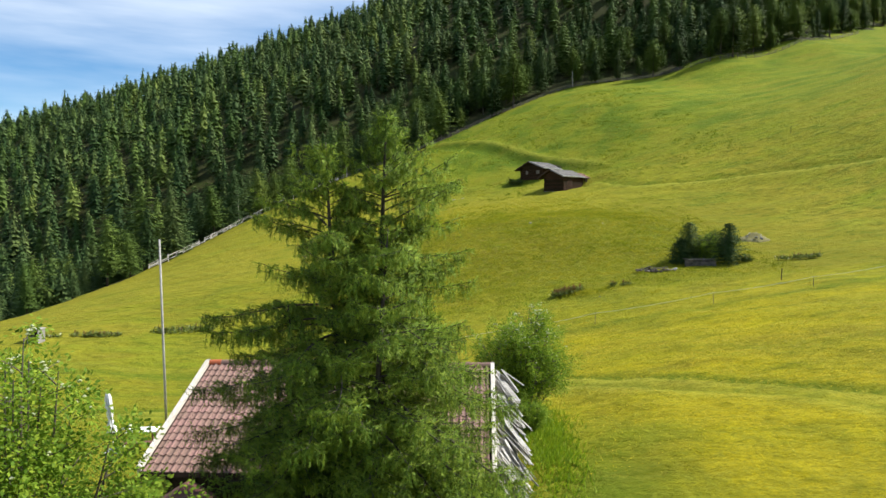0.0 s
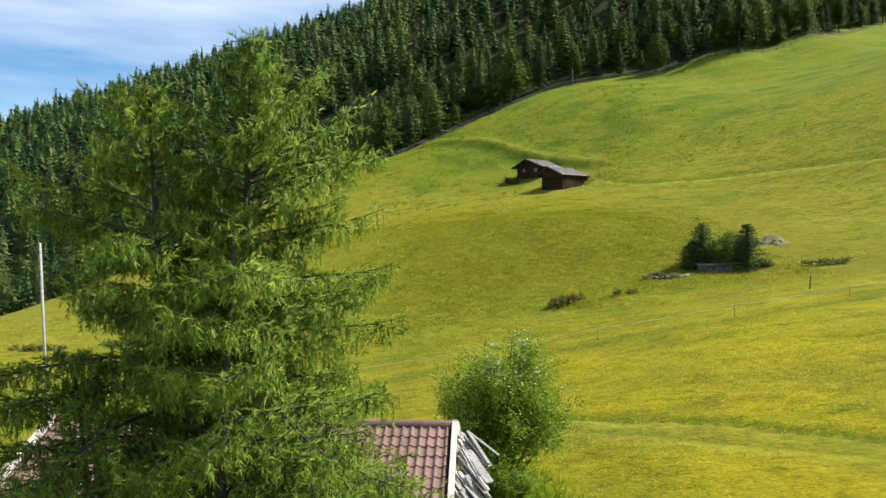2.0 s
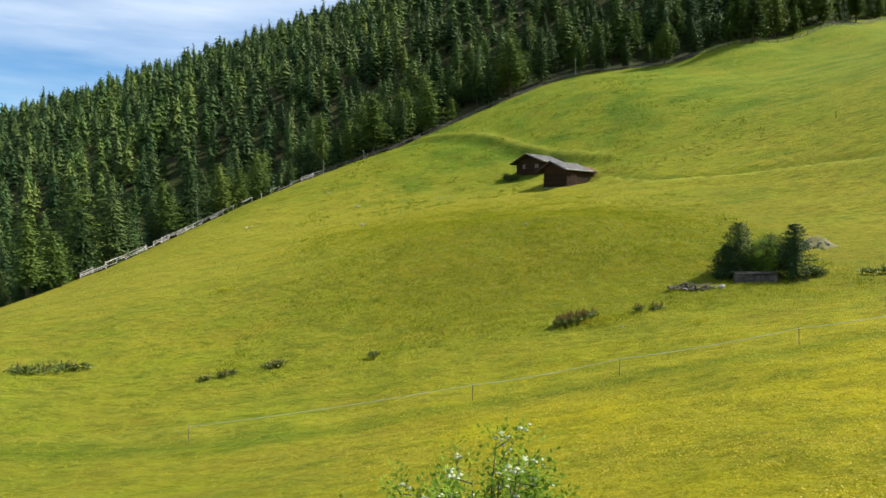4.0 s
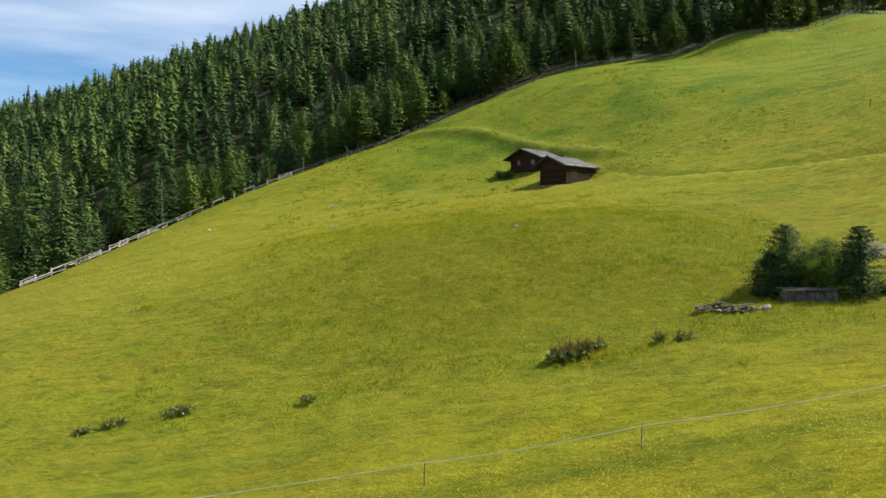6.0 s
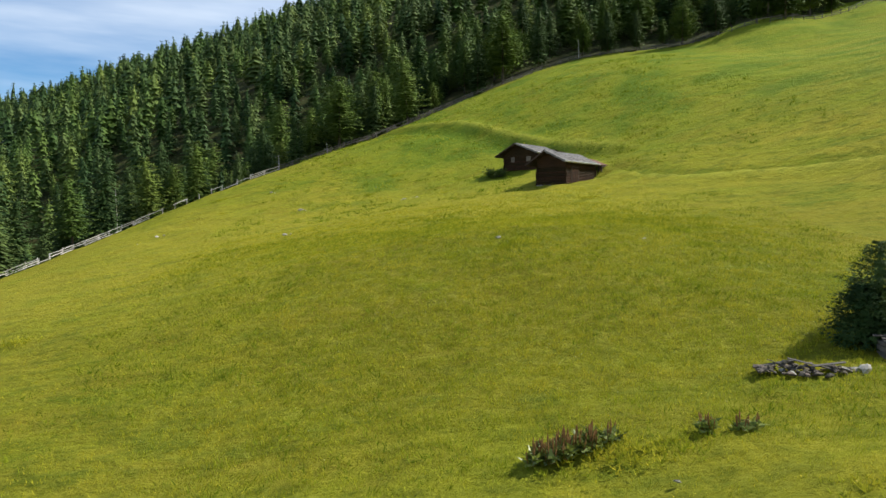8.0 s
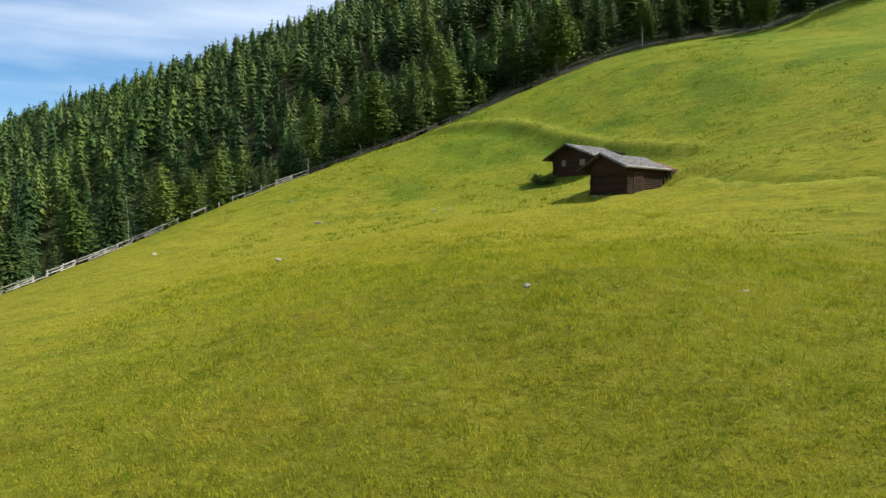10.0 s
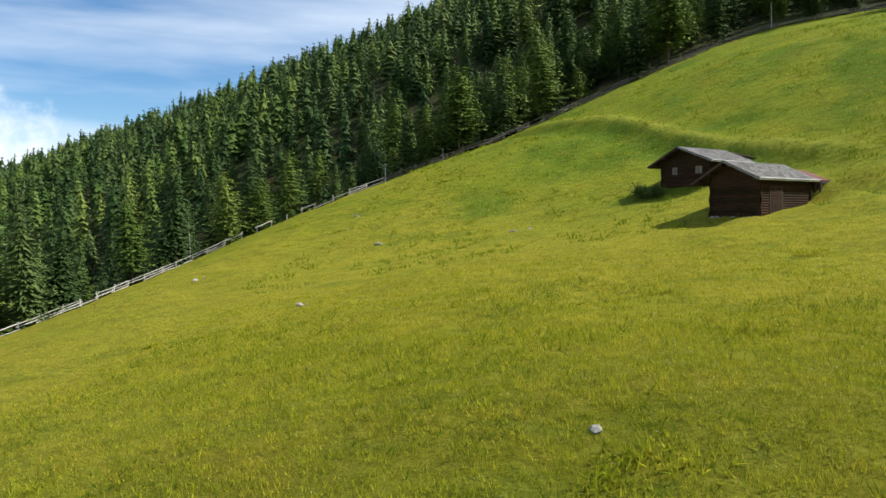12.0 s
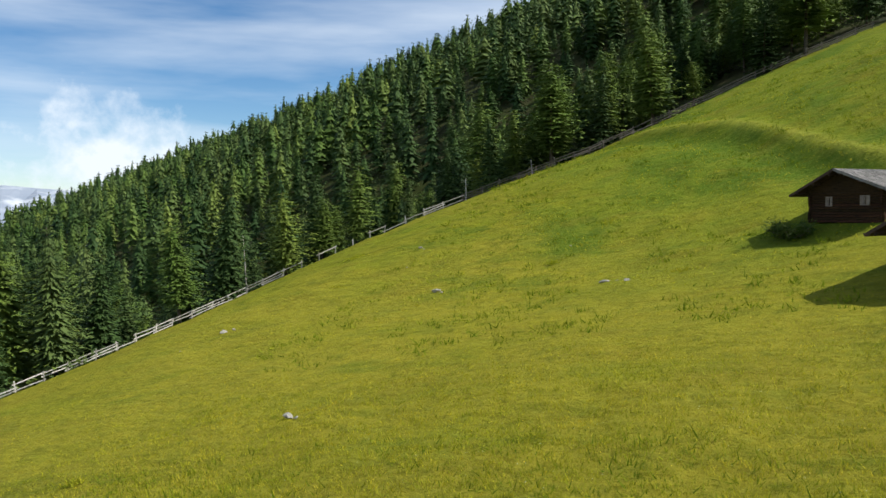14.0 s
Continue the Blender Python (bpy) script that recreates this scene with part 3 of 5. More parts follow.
def conifer(seed, tall, wide, boughs, sprays, count, length, width, bare=0.1, droop=0.3, rise=0.1, shape=0.85, rings=5, whorls=16, inside=0.55, rough=0.25, sides=13, ruffle=0.3):
    """Trunk and crown of a conifer at the origin: boughs in whorls, each a flat drooping fan of needle sprays."""
    rng = np.random.default_rng(seed)
    bend = rng.normal(size=2) * 0.02 * tall
    levels = np.linspace(0, 1, 6)
    trunk = tube([(bend[0] * t * t, bend[1] * t * t, tall * t - 0.6 * (t == 0)) for t in levels], [max(0.01, 0.011 * tall * (1 - 0.97 * t)) for t in levels], 6)
    parts = [core(rng, tall * 0.94, wide * inside, rings, sides, bare + 0.03, shape, bend)]
    u = (np.arange(boughs) + rng.uniform(0, 1, boughs)) / boughs
    u = 1 - (1 - u ** 0.95)
    u = np.clip(np.round(u * whorls) / whorls + rng.normal(size=boughs) * 0.45 / whorls, 0.0, 0.99)
    z = tall * (bare + (1 - bare) * u)
    az = np.arange(boughs) * 2.39996 + rng.normal(size=boughs) * 0.4
    lump = 1 + rough * np.sin(az * 2 + rng.uniform(0, 6) + 7 * u) * (1 - u)
    reach = wide * ((1 - u) ** shape) * rng.uniform(1 - rough, 1.1, boughs) * np.minimum(1, 0.62 + u * 2.2) * lump + 0.1 + 0.015 * wide
    t = np.linspace(0.14, 1, sprays)[None, :] ** 0.55 * rng.uniform(0.88, 1.05, (boughs, sprays))
    lat = rng.uniform(-1, 1, (boughs, sprays)) * 0.62 * np.sqrt(np.clip(1.12 - t, 0, 1)) * (0.45 + t)
    ox, oy = np.cos(az)[:, None], np.sin(az)[:, None]
    lift = (rise * (0.3 + 1.5 * u))[:, None]
    px = bend[0] * (z / tall)[:, None] ** 2 + reach[:, None] * (t * ox - lat * oy)
    py = bend[1] * (z / tall)[:, None] ** 2 + reach[:, None] * (t * oy + lat * ox)
    pz = z[:, None] + reach[:, None] * (lift * t - droop * t * t - 0.12 * np.abs(lat))
    c = np.stack([px, py, pz], -1).reshape(-1, 3)
    wx, wy = ox - 2.2 * lat * oy, oy + 2.2 * lat * ox
    ways = np.stack([wx, wy, np.full(px.shape, -0.2)], -1).reshape(-1, 3)
    scale = np.repeat(0.62 + 0.38 * (1 - u), sprays)
    sides = unit(np.stack([np.broadcast_to(ox, px.shape), np.broadcast_to(oy, px.shape), np.full(px.shape, 0.85)], -1).reshape(-1, 3))
    v, f = slivers(rng, c, ways, length * scale, width * scale, count, 0.5, sides)
    away = unit(np.stack([wx, wy, np.full(px.shape, 0.8)], -1).reshape(-1, 3) + rng.normal(size=(len(c), 3)) * ruffle)
    each = np.repeat(away, count, 0)
    parts.append((v, turned(v, f, each), np.repeat(each, 3, 0)))
    tip = np.array([[bend[0], bend[1], tall * 0.97 - 0.5 * length * k] for k in range(3)])
    v, f = slivers(rng, tip, np.array([[0, 0, 1.0]] * 3), length * 0.9, width * 0.7, 3, 0.35)
    parts.append((v, f, np.tile(np.array([0.0, 0.0, 1.0]), (len(v), 1))))
    vs, fs, ns, n = [], [], [], 0
    for v, f, nr in parts:
        vs.append(v)
        fs.append(f + n)
        ns.append(nr)
        n += len(v)
    return trunk, (np.concatenate(vs), np.concatenate(fs)), np.concatenate(ns)


def tree_thing(name, made, needles, label, category, m, group=""):
    ob = root(name, m, label, category, group)
    geo("trunk", *made[0], M_BARK, ob, "grey-brown bark", smooth=True)
    geo("crown", *made[1], needles, ob, normals=made[2])
    return ob


def forest():
    rng = np.random.default_rng(11)
    kinds = []
    for k in range(4):
        kinds.append(("spruce_tree", conifer(20 + k, 15.0 + k * 0.9, 3.2 + 0.15 * k, 125, 9, 3, 0.37, 0.18, 0.05, 0.3, 0.1, 0.74 - 0.06 * k, 24, 15 + 2 * k, 0.66, 0.3, 26), M_SPRUCE, "dark green spruce at the edge of the wood", "tree"))
    for k in range(5):
        kinds.append(("larch_tree", conifer(40 + k, 14.0 + k * 0.9, 3.6 + 0.2 * (k % 3), 125, 10, 3, 0.37, 0.17, 0.06 + 0.035 * k, 0.22, 0.15, 0.6 - 0.04 * k, 24, 14 + 2 * k, 0.58, 0.38, 26), M_LARCHFAR, "light green larch at the edge of the wood", "tree"))
    first = {}
    # a belt along the fence, tree by tree
    placed = []
    line = np.array(FENCE[1:-1], float)
    seg = np.hypot(*np.diff(line, axis=0).T)
    run = np.concatenate([[0], np.cumsum(seg)])
    tries = 0
    while len(placed) < 180 and tries < 12000:
        tries += 1
        s = rng.uniform(0, run[-1])
        k = min(int(np.searchsorted(run, s, side="right")) - 1, len(seg) - 1)
        f = (s - run[k]) / seg[k]
        way = (line[k + 1] - line[k]) / seg[k]
        corner = line[k][0] > 76
        deep = (3.0 if corner else 1.5) + 20 * rng.uniform() ** 1.2
        x, y = line[k] * (1 - f) + line[k + 1] * f + deep * np.array([-way[1], way[0]])
        if line_distance(np.array([x]), np.array([y]), FENCE)[0] < 1.4:
            continue
        gap = 5.0 + 0.03 * deep
        if any((x - a) ** 2 + (y - b) ** 2 < gap * gap for a, b in placed):
            continue
        placed.append((x, y))
        j = int(rng.integers(4, 9)) if rng.uniform() < 0.55 else int(rng.integers(0, 4))
        size = rng.choice([0.55, 0.8, 0.95, 1.05, 1.2]) * rng.uniform(0.88, 1.1) * (0.9 if deep < 5 else 1.0)
        stout = rng.uniform(1.05, 1.4) if j >= 4 else rng.uniform(1.0, 1.2)
        size *= 0.75 if y < 112 else 1.0
        m = pose(x, y, ground(x, y) - 0.1, rng.normal() * 1.5, rng.normal() * 1.5, rng.uniform(0, 360)) @ Matrix.Diagonal((size * stout * rng.uniform(0.85, 1.15), size * stout * rng.uniform(0.85, 1.15), size * 0.72, 1))
        if j not in first:
            name, made, needles, label, cat = kinds[j]
            first[j] = tree_thing(name, made, needles, label, cat, m, "trees at the edge of the wood")
        else:
            ob = copy_thing(first[j], Matrix.Identity(4))
            ob.matrix_basis = m
    # the wood behind it: fewer needles the farther off a tree stands
    def stand(seed, boughs, sprays, count, length, width, rings, whorls, sides):
        return [conifer(seed + k, 10.2 + rng.uniform(-1.5, 1.5), 3.15 + 0.4 * (k % 3), boughs, sprays, count, length, width, 0.04, 0.24, 0.1, 0.45 + 0.12 * (k % 4), rings, whorls, 0.76, 0.3, sides, 0.18) for k in range(8)]

    mid = stand(60, 92, 6, 2, 0.42, 0.22, 16, 12, 17)
    between = stand(100, 50, 4, 2, 0.5, 0.28, 12, 10, 11)
    far = stand(70, 40, 4, 1, 0.66, 0.38, 8, 9, 7)
    remote = stand(90, 26, 3, 1, 0.85, 0.5, 7, 8, 6)
    step = 6.1
    gx, gy = np.meshgrid(np.arange(-470, 190, step), np.arange(60, 560, step), indexing="ij")
    gx = gx + rng.uniform(-0.42, 0.42, gx.shape) * step
    gy = gy + rng.uniform(-0.42, 0.42, gy.shape) * step
    d = line_distance(gx, gy, FENCE)
    away = np.hypot(gx - 5, gy - 60)
    # the far side of the ridge, past its crest, stays bare
    out_x, out_y = (gx - 5) / away, (gy - 60) / away
    rise = (canopy(gx + out_x, gy + out_y) - canopy(gx - out_x, gy - out_y)) / 2
    crest = rise - (canopy(gx, gy) - 16) / away
    keep = (d > 13.5) & (away < 520) & ((gx < 60) | (d < 50)) & (((crest > -0.05) | (gx > 40))) & (np.abs(gx) < 1.5 * gy) & (rng.uniform(size=gx.shape) < 0.93)
    gx, gy, d = gx[keep], gy[keep], d[keep]
    # young trees that fill the gaps of the nearer wood
    n = 700
    s, deep = rng.uniform(0, run[-1], n), 12.0 + 40 * rng.uniform(0, 1, n)
    k = np.clip(np.searchsorted(run, s, side="right") - 1, 0, len(seg) - 1)
    f = ((s - run[k]) / seg[k])[:, None]
    way = (line[k + 1] - line[k]) / seg[k][:, None]
    spots = line[k] * (1 - f) + line[k + 1] * f + deep[:, None] * np.stack([-way[:, 1], way[:, 0]], -1)
    far_off = line_distance(spots[:, 0], spots[:, 1], FENCE) > 11.0
    young = np.concatenate([np.zeros(len(gx), bool), np.ones(far_off.sum(), bool)])
    gx, gy, d = np.concatenate([gx, spots[far_off, 0]]), np.concatenate([gy, spots[far_off, 1]]), np.concatenate([d, np.full(far_off.sum(), 900.0)])
    gz = height(gx, gy)
    light = np.array([noise.noise((x * 0.03, y * 0.03, 1.0)) for x, y in zip(gx, gy)])
    pale = light + rng.normal(size=gx.shape) * 0.3 > 0.1
    near = d < 40
    for name, mask, mat, pool in (("spruce_wood", ~pale & ~near, M_FARWOOD, far), ("larch_wood", pale & ~near, M_FARLARCH, far), ("nearer_spruce_wood", ~pale & near, M_FARWOOD, mid), ("nearer_larch_wood", pale & near, M_FARLARCH, mid)):
        vs, fs, ns, tone, n = [], [], [], [], 0
        for x, y, z, small in zip(gx[mask], gy[mask], gz[mask], young[mask]):
            off = math.hypot(x - 5, y - 60)
            some = remote if small else pool if pool is mid or 200 < off < 380 else (between if off < 200 else remote)
            (v, f), nr = some[int(rng.integers(0, len(some)))][1:]
            a, s = rng.uniform(0, 6.283), rng.uniform(0.35, 0.7) if small else rng.choice([0.6, 0.8, 0.95, 1.1, 1.35]) * rng.uniform(0.9, 1.1)
            ca, sa = math.cos(a) * s, math.sin(a) * s
            vs.append(np.stack([v[:, 0] * ca - v[:, 1] * sa + x, v[:, 0] * sa + v[:, 1] * ca + y, v[:, 2] * s * rng.uniform(0.9, 1.1) + z], -1))
            fs.append(f + n)
            ns.append(np.stack([nr[:, 0] * ca / s - nr[:, 1] * sa / s, nr[:, 0] * sa / s + nr[:, 1] * ca / s, nr[:, 2]], -1))
            tone.append(np.full(len(v), rng.uniform()))
            n += len(v)
        ob = geo(name, np.concatenate(vs), np.concatenate(fs), mat, normals=np.concatenate(ns))
        ob.data.attributes.new("tone", "FLOAT", "POINT").data.foreach_set("value", np.concatenate(tone).astype(np.float32))
        tagged(ob, "dense conifer wood covering the mountainside", "wood", kind="stuff")


forest()


# ---- old farmhouse with the clay-tiled roof ----
HOUSE = pose(-3.12, 24.45, 0, 0, 0, -3.0)
RUN, RIDGE, EAVE, HALF = 5.15, 3.92, 2.08, 4.68


def house():
    ob = root("farmhouse", HOUSE, "old farmhouse with a red-brown clay tile roof and white verge boards", "house")
    floor_z = -1.2
    bm = bmesh.new()
    front, back = -RUN + 0.75, RUN - 0.75
    box(bm, -HALF + 0.35, HALF - 0.3, front, front + 0.3, floor_z, 2.2)
    part("front_wall", bm, M_DARKWOOD, ob, "dark-stained plank wall")
    bm = bmesh.new()
    box(bm, -HALF + 0.35, HALF - 0.3, back - 0.3, back, floor_z, 2.2)
    part("rear_wall", bm, M_DARKWOOD, ob, "dark-stained plank wall")
    for side in (-1, 1):
        x = side * (HALF - 0.45)
        vs = [(x + e, y, z) for e in (-0.12, 0.12) for y, z in ((front, floor_z), (back, floor_z), (back, 2.2), (0, RIDGE - 0.3), (front, 2.2))]
        geo("gable_wall", vs, [(0, 1, 2, 3, 4), (9, 8, 7, 6, 5)] + [(i, (i + 1) % 5, 5 + (i + 1) % 5, 5 + i) for i in range(5)], M_DARKWOOD, ob)
    slope = math.atan2(RIDGE - EAVE, RUN)
    for side, name in ((-1, "roof_deck"), (1, "roof_deck")):
        bm = bmesh.new()
        m = Matrix.Translation((0, 0, RIDGE)) @ Matrix.Rotation(slope * side * -1, 4, "X")
        y0, y1 = sorted((0, side * RUN / math.cos(slope)))
        box(bm, -HALF, HALF, y0, y1, -0.14, -0.045, m)
        part(name, bm, M_DARKWOOD, ob)
        for e in (-1, 1):
            bm = bmesh.new()
            x0, x1 = sorted((e * (HALF + 0.003), e * (HALF + 0.13)))
            box(bm, x0, x1, y0 + (0.02 if side > 0 else 0), y1 - (0 if side > 0 else 0.02), -0.22, 0.1, m, 0.01)
            part("verge_board", bm, M_WHITEWOOD, ob, "weathered white verge board")
    bm = bmesh.new()
    box(bm, -HALF, HALF, -RUN - 0.1, -RUN - 0.02, EAVE - 0.16, EAVE - 0.03)
    part("gutter", bm, M_DARKWOOD, ob, "dark eaves gutter")
    for k in range(5):
        bm = bmesh.new()
        x = -HALF + 1.1 + k * 1.9
        box(bm, x - 0.07, x + 0.07, front - 0.09, front - 0.003, floor_z, 2.1)
        part("wall_post", bm, M_DARKWOOD, ob)
    return ob, slope


def tile_mesh():
    """One pan tile: a wave across, a thick lower edge."""
    w, l = 0.2, 0.385
    prof = [(0.0, 0.018), (0.03, 0.002), (0.08, 0.0), (0.115, 0.018), (0.145, 0.048), (0.175, 0.048), (0.2, 0.02)]
    vs = [(x, 0, z) for x, z in prof] + [(x, -l, z + 0.028) for x, z in prof] + [(x, -l, z + 0.003) for x, z in prof]
    n = len(prof)
    fs = [(i, i + n, i + 1 + n, i + 1) for i in range(n - 1)] + [(i + n, i + 2 * n, i + 1 + 2 * n, i + 1 + n) for i in range(n - 1)]
    return vs, fs


def roof_tiles(ob, slope):
    rng = random.Random(5)
    vs, fs = tile_mesh()
    me = bpy.data.meshes.new("roof_tile")
    me.from_pydata(vs, [], fs)
    me.materials.append(M_TILE)
    down = RUN / math.cos(slope)
    rows, cols = 16, 46
    rest, n = [], 0
    for side in (-1, 1):
        deck = Matrix.Translation((0, 0, RIDGE - 0.04)) @ (Matrix.Rotation(math.pi, 4, "Z") if side > 0 else Matrix.Identity(4)) @ Matrix.Rotation(slope, 4, "X")
        for r in range(rows):
            for c in range(cols):
                m = deck @ pose(-HALF + 0.08 + c * 0.2005 + rng.uniform(-0.003, 0.003), -0.1 - r * (down - 0.42) / (rows - 1), rng.uniform(0, 0.006), rng.uniform(-0.6, 0.6), 0, rng.uniform(-0.6, 0.6))
                if side < 0 and (c < 14 or c > 41) and n < 300:
                    share("roof_tile", me, m, ob)
                    n += 1
                else:
                    rest.append(([tuple(m @ Vector(v)) for v in vs], fs))
    tagged(geo("roof_tile_field", *joined(rest), M_TILEJ, ob), kind="stuff")
    prof = [(0.13 * math.cos(a), 0.13 * math.sin(a)) for a in np.linspace(-0.1, math.pi + 0.1, 8)]
    cap_v = [(x * 0.385, p * (0.92 + 0.12 * x), q * (0.92 + 0.12 * x)) for x in (0, 1) for p, q in prof]
    cap_v += [(0.385, p * 0.85, q * 0.85) for p, q in prof]
    cap_f = [(i, i + 1, i + 9, i + 8) for i in range(7)] + [(i + 8, i + 9, i + 17, i + 16) for i in range(7)]
    cap = bpy.data.meshes.new("ridge_tile")
    cap.from_pydata(cap_v, [], cap_f)
    cap.materials.append(M_TILE)
    new_cap = bpy.data.meshes.new("ridge_tile_new")
    new_cap.from_pydata(cap_v, [], cap_f)
    new_cap.materials.append(M_TILENEW)
    for k in range(27):
        share("ridge_tile", new_cap if k == 0 else cap, pose(-HALF + 0.01 + k * 0.346, 0, RIDGE - 0.05 + rng.uniform(0, 0.01), 0, 0, rng.uniform(-1, 1)), ob, "new orange ridge tile" if k == 0 else "")


def board_heap():
    """Weathered boards laid down the end of the roof like a lean-to."""
    rng = random.Random(8)
    ob = root("board_stack", HOUSE, "heap of silver-grey weathered boards leaning against the house", "boards")
    bm = bmesh.new()
    box(bm, HALF + 0.35, HALF + 0.5, -RUN + 0.7, -0.9, -0.6, 1.1)
    box(bm, HALF + 0.14, HALF + 0.34, -RUN + 0.3, -0.3, 1.3, 1.46)
    part("bearer", bm, M_GREYWOOD, ob)
    for k in range(165):
        f = rng.uniform(0, 1)
        long, wide = rng.uniform(0.7, 1.45), rng.uniform(0.06, 0.2)
        long *= 0.6 + 0.4 * min(1.0, f / 0.4)
        y = -0.1 - f * (RUN - 0.4) + rng.uniform(-0.1, 0.1)
        top = RIDGE - 0.05 - (RIDGE - EAVE) * f - rng.uniform(0, 0.12)
        fan = rng.uniform(-0.4, 0.3)
        way = Vector((0.62 + rng.uniform(-0.12, 0.12), -0.62 + fan, -0.62 + rng.uniform(-0.25, 0.22))).normalized()
        start = Vector((HALF + 0.12 + rng.uniform(-0.02, 0.3), y, top - rng.uniform(0, 0.1)))
        side = way.cross(Vector((0.55 + rng.uniform(-0.4, 0.4), 0.1 + rng.uniform(-0.5, 0.5), 0.85))).normalized()
        up = side.cross(way)
        m = Matrix.Translation(start) @ Matrix((way, side, up)).transposed().to_4x4()
        bm = bmesh.new()
        box(bm, -0.05, long, -wide / 2, wide / 2, -0.009, 0.009, m)
        part("board", bm, M_GREYWOOD, ob)


farmhouse, pitch = house()
board_heap()


# ---- the two hay huts on the slope ----
def log_wall(x0, x1, y, z0, z1, m, ob, radius=0.085, ends=0.14):
    """Round-faced logs, one above another, in the plane y; they pass the corners a little."""
    n = int((z1 - z0) / (2 * radius * 0.94))
    for k in range(n):
        z = z0 + (k + 0.5) * (z1 - z0) / n
        jut = ends + 0.04 * math.sin(k * 7.3)
        vs = [(x, y + radius * 0.9 * math.cos(a), z + (z1 - z0) / n * 0.5 * math.sin(a)) for x in (x0 - jut, x1 + jut) for a in np.linspace(0, 2 * math.pi, 8, endpoint=False)]
        fs = [(i, (i + 1) % 8, 8 + (i + 1) % 8, 8 + i) for i in range(8)] + [tuple(range(7, -1, -1)), tuple(range(8, 16))]
        geo("log", vs, fs, M_LOG, ob).matrix_basis = m


def hut(name, m, label, wide, deep, wall, ridge_x, ridge_z, left, right, front, rear, windows, door):
    """A log hut: the gable wall lies along x at y = 0, the hut reaches to y = deep. left and right: eaves (x, z)."""
    ob = root(name, m, label, "hut", "log huts on the slope")
    for nm, y in (("gable_logs", 0.0), ("rear_logs", deep)):
        log_wall(0, wide, y, -0.35 if y == 0 else 0.9, wall, Matrix.Identity(4), ob)
        t = 0.05
        fall = [(ridge_z - ez) / abs(ex - ridge_x) for ex, ez in (left, right)]
        peak = [(0.0, wall), (wide, wall), (wide, ridge_z - 0.13 - fall[1] * (wide - ridge_x)), (ridge_x, ridge_z - 0.13), (0.0, max(wall + 0.01, ridge_z - 0.13 - fall[0] * ridge_x))]
        vs = [(x, y + e, z) for e in (-t, t) for x, z in peak]
        geo("gable_boarding", vs, [(0, 1, 2, 3, 4), (9, 8, 7, 6, 5)] + [(k, 5 + k, 5 + (k + 1) % 5, (k + 1) % 5) for k in range(5)], M_LOG, ob)
    for nm, x in (("side_logs", 0.0), ("side_logs", wide)):
        log_wall(0, deep, 0, -0.3, wall + (0.05 if x == 0 else 0.36), Matrix.Translation((x, 0, 0)) @ Matrix.Rotation(math.pi / 2, 4, "Z"), ob)
    rng = random.Random(len(name) + int(wide * 10))
    for (ex, ez) in (left, right):
        run, drop = ex - ridge_x, ridge_z - ez
        long = math.hypot(run, drop)
        way = Vector((run, 0, -drop)) / long
        up = Vector((0, 1, 0)).cross(way) if run > 0 else way.cross(Vector((0, 1, 0)))
        up = up if up.z > 0 else -up
        base = Matrix.Translation((ridge_x, 0, ridge_z)) @ Matrix((way, Vector((0, 1, 0)), up)).transposed().to_4x4()
        bm = bmesh.new()
        box(bm, 0, long - 0.02, -front + 0.03, deep + rear - 0.03, -0.1, -0.04, base)
        part("roof_deck", bm, M_DARKWOOD, ob)
        bm = bmesh.new()
        rows = max(3, int(long / 0.3))
        for r in range(rows):
            y = -front
            while y < deep + rear - 0.05:
                w = min(rng.uniform(0.12, 0.24), deep + rear - y)
                s0 = r * long / rows - 0.03
                box(bm, max(s0, 0), s0 + long / rows + 0.1 + rng.uniform(-0.03, 0.03), y, y + w - 0.012, 0.0, 0.024,
                    base @ Matrix.Translation((s0, 0, -0.03 + rng.uniform(0, 0.012))) @ Matrix.Rotation(radians(2.6), 4, "Y") @ Matrix.Translation((-s0, 0, 0.012)))
                y += w
        part("shingles", bm, M_SHINGLE, ob, "grey weathered wooden shingles")
        bm = bmesh.new()
        box(bm, long - 0.02, long + 0.05, -front - 0.05, deep + rear, -0.1, 0.05, base)
        part("eave_batten", bm, M_TRIM if run > 0 else M_DARKWOOD, ob, "pale eaves batten" if run > 0 else "")
        bm = bmesh.new()
        box(bm, 0.0, long, -front - 0.035, -front, -0.13, 0.03, base)
        part("barge_board", bm, M_DARKWOOD if run < 0 else M_SHINGLE, ob)
        for k in range(3):
            bm = bmesh.new()
            box(bm, long * (0.12 + 0.36 * k), long * (0.12 + 0.36 * k) + 0.12, -front + 0.05, 0.0, -0.24, -0.11, base)
            part("purlin", bm, M_DARKWOOD, ob)
    for cx, cz, w, h in windows:
        bm = bmesh.new()
        for a, b, c, d in ((cx - w / 2 - 0.05, cx - w / 2, cz - h / 2 - 0.05, cz + h / 2 + 0.05), (cx + w / 2, cx + w / 2 + 0.05, cz - h / 2 - 0.05, cz + h / 2 + 0.05),
                           (cx - w / 2, cx + w / 2, cz - h / 2 - 0.05, cz - h / 2), (cx - w / 2, cx + w / 2, cz + h / 2, cz + h / 2 + 0.05), (cx - 0.02, cx + 0.02, cz - h / 2, cz + h / 2)):
            box(bm, a, b, -0.125, -0.06, c, d)
        win = part("window", bm, M_SASH, ob, "small window with a weathered wooden frame")
        for s in (-1, 1):
            bm = bmesh.new()
            x0, x1 = sorted((cx + s * 0.075, cx + s * w / 2))
            box(bm, x0, x1, -0.1, -0.075, cz - h / 2, cz + h / 2)
            part("shutter", bm, M_SASH, win)
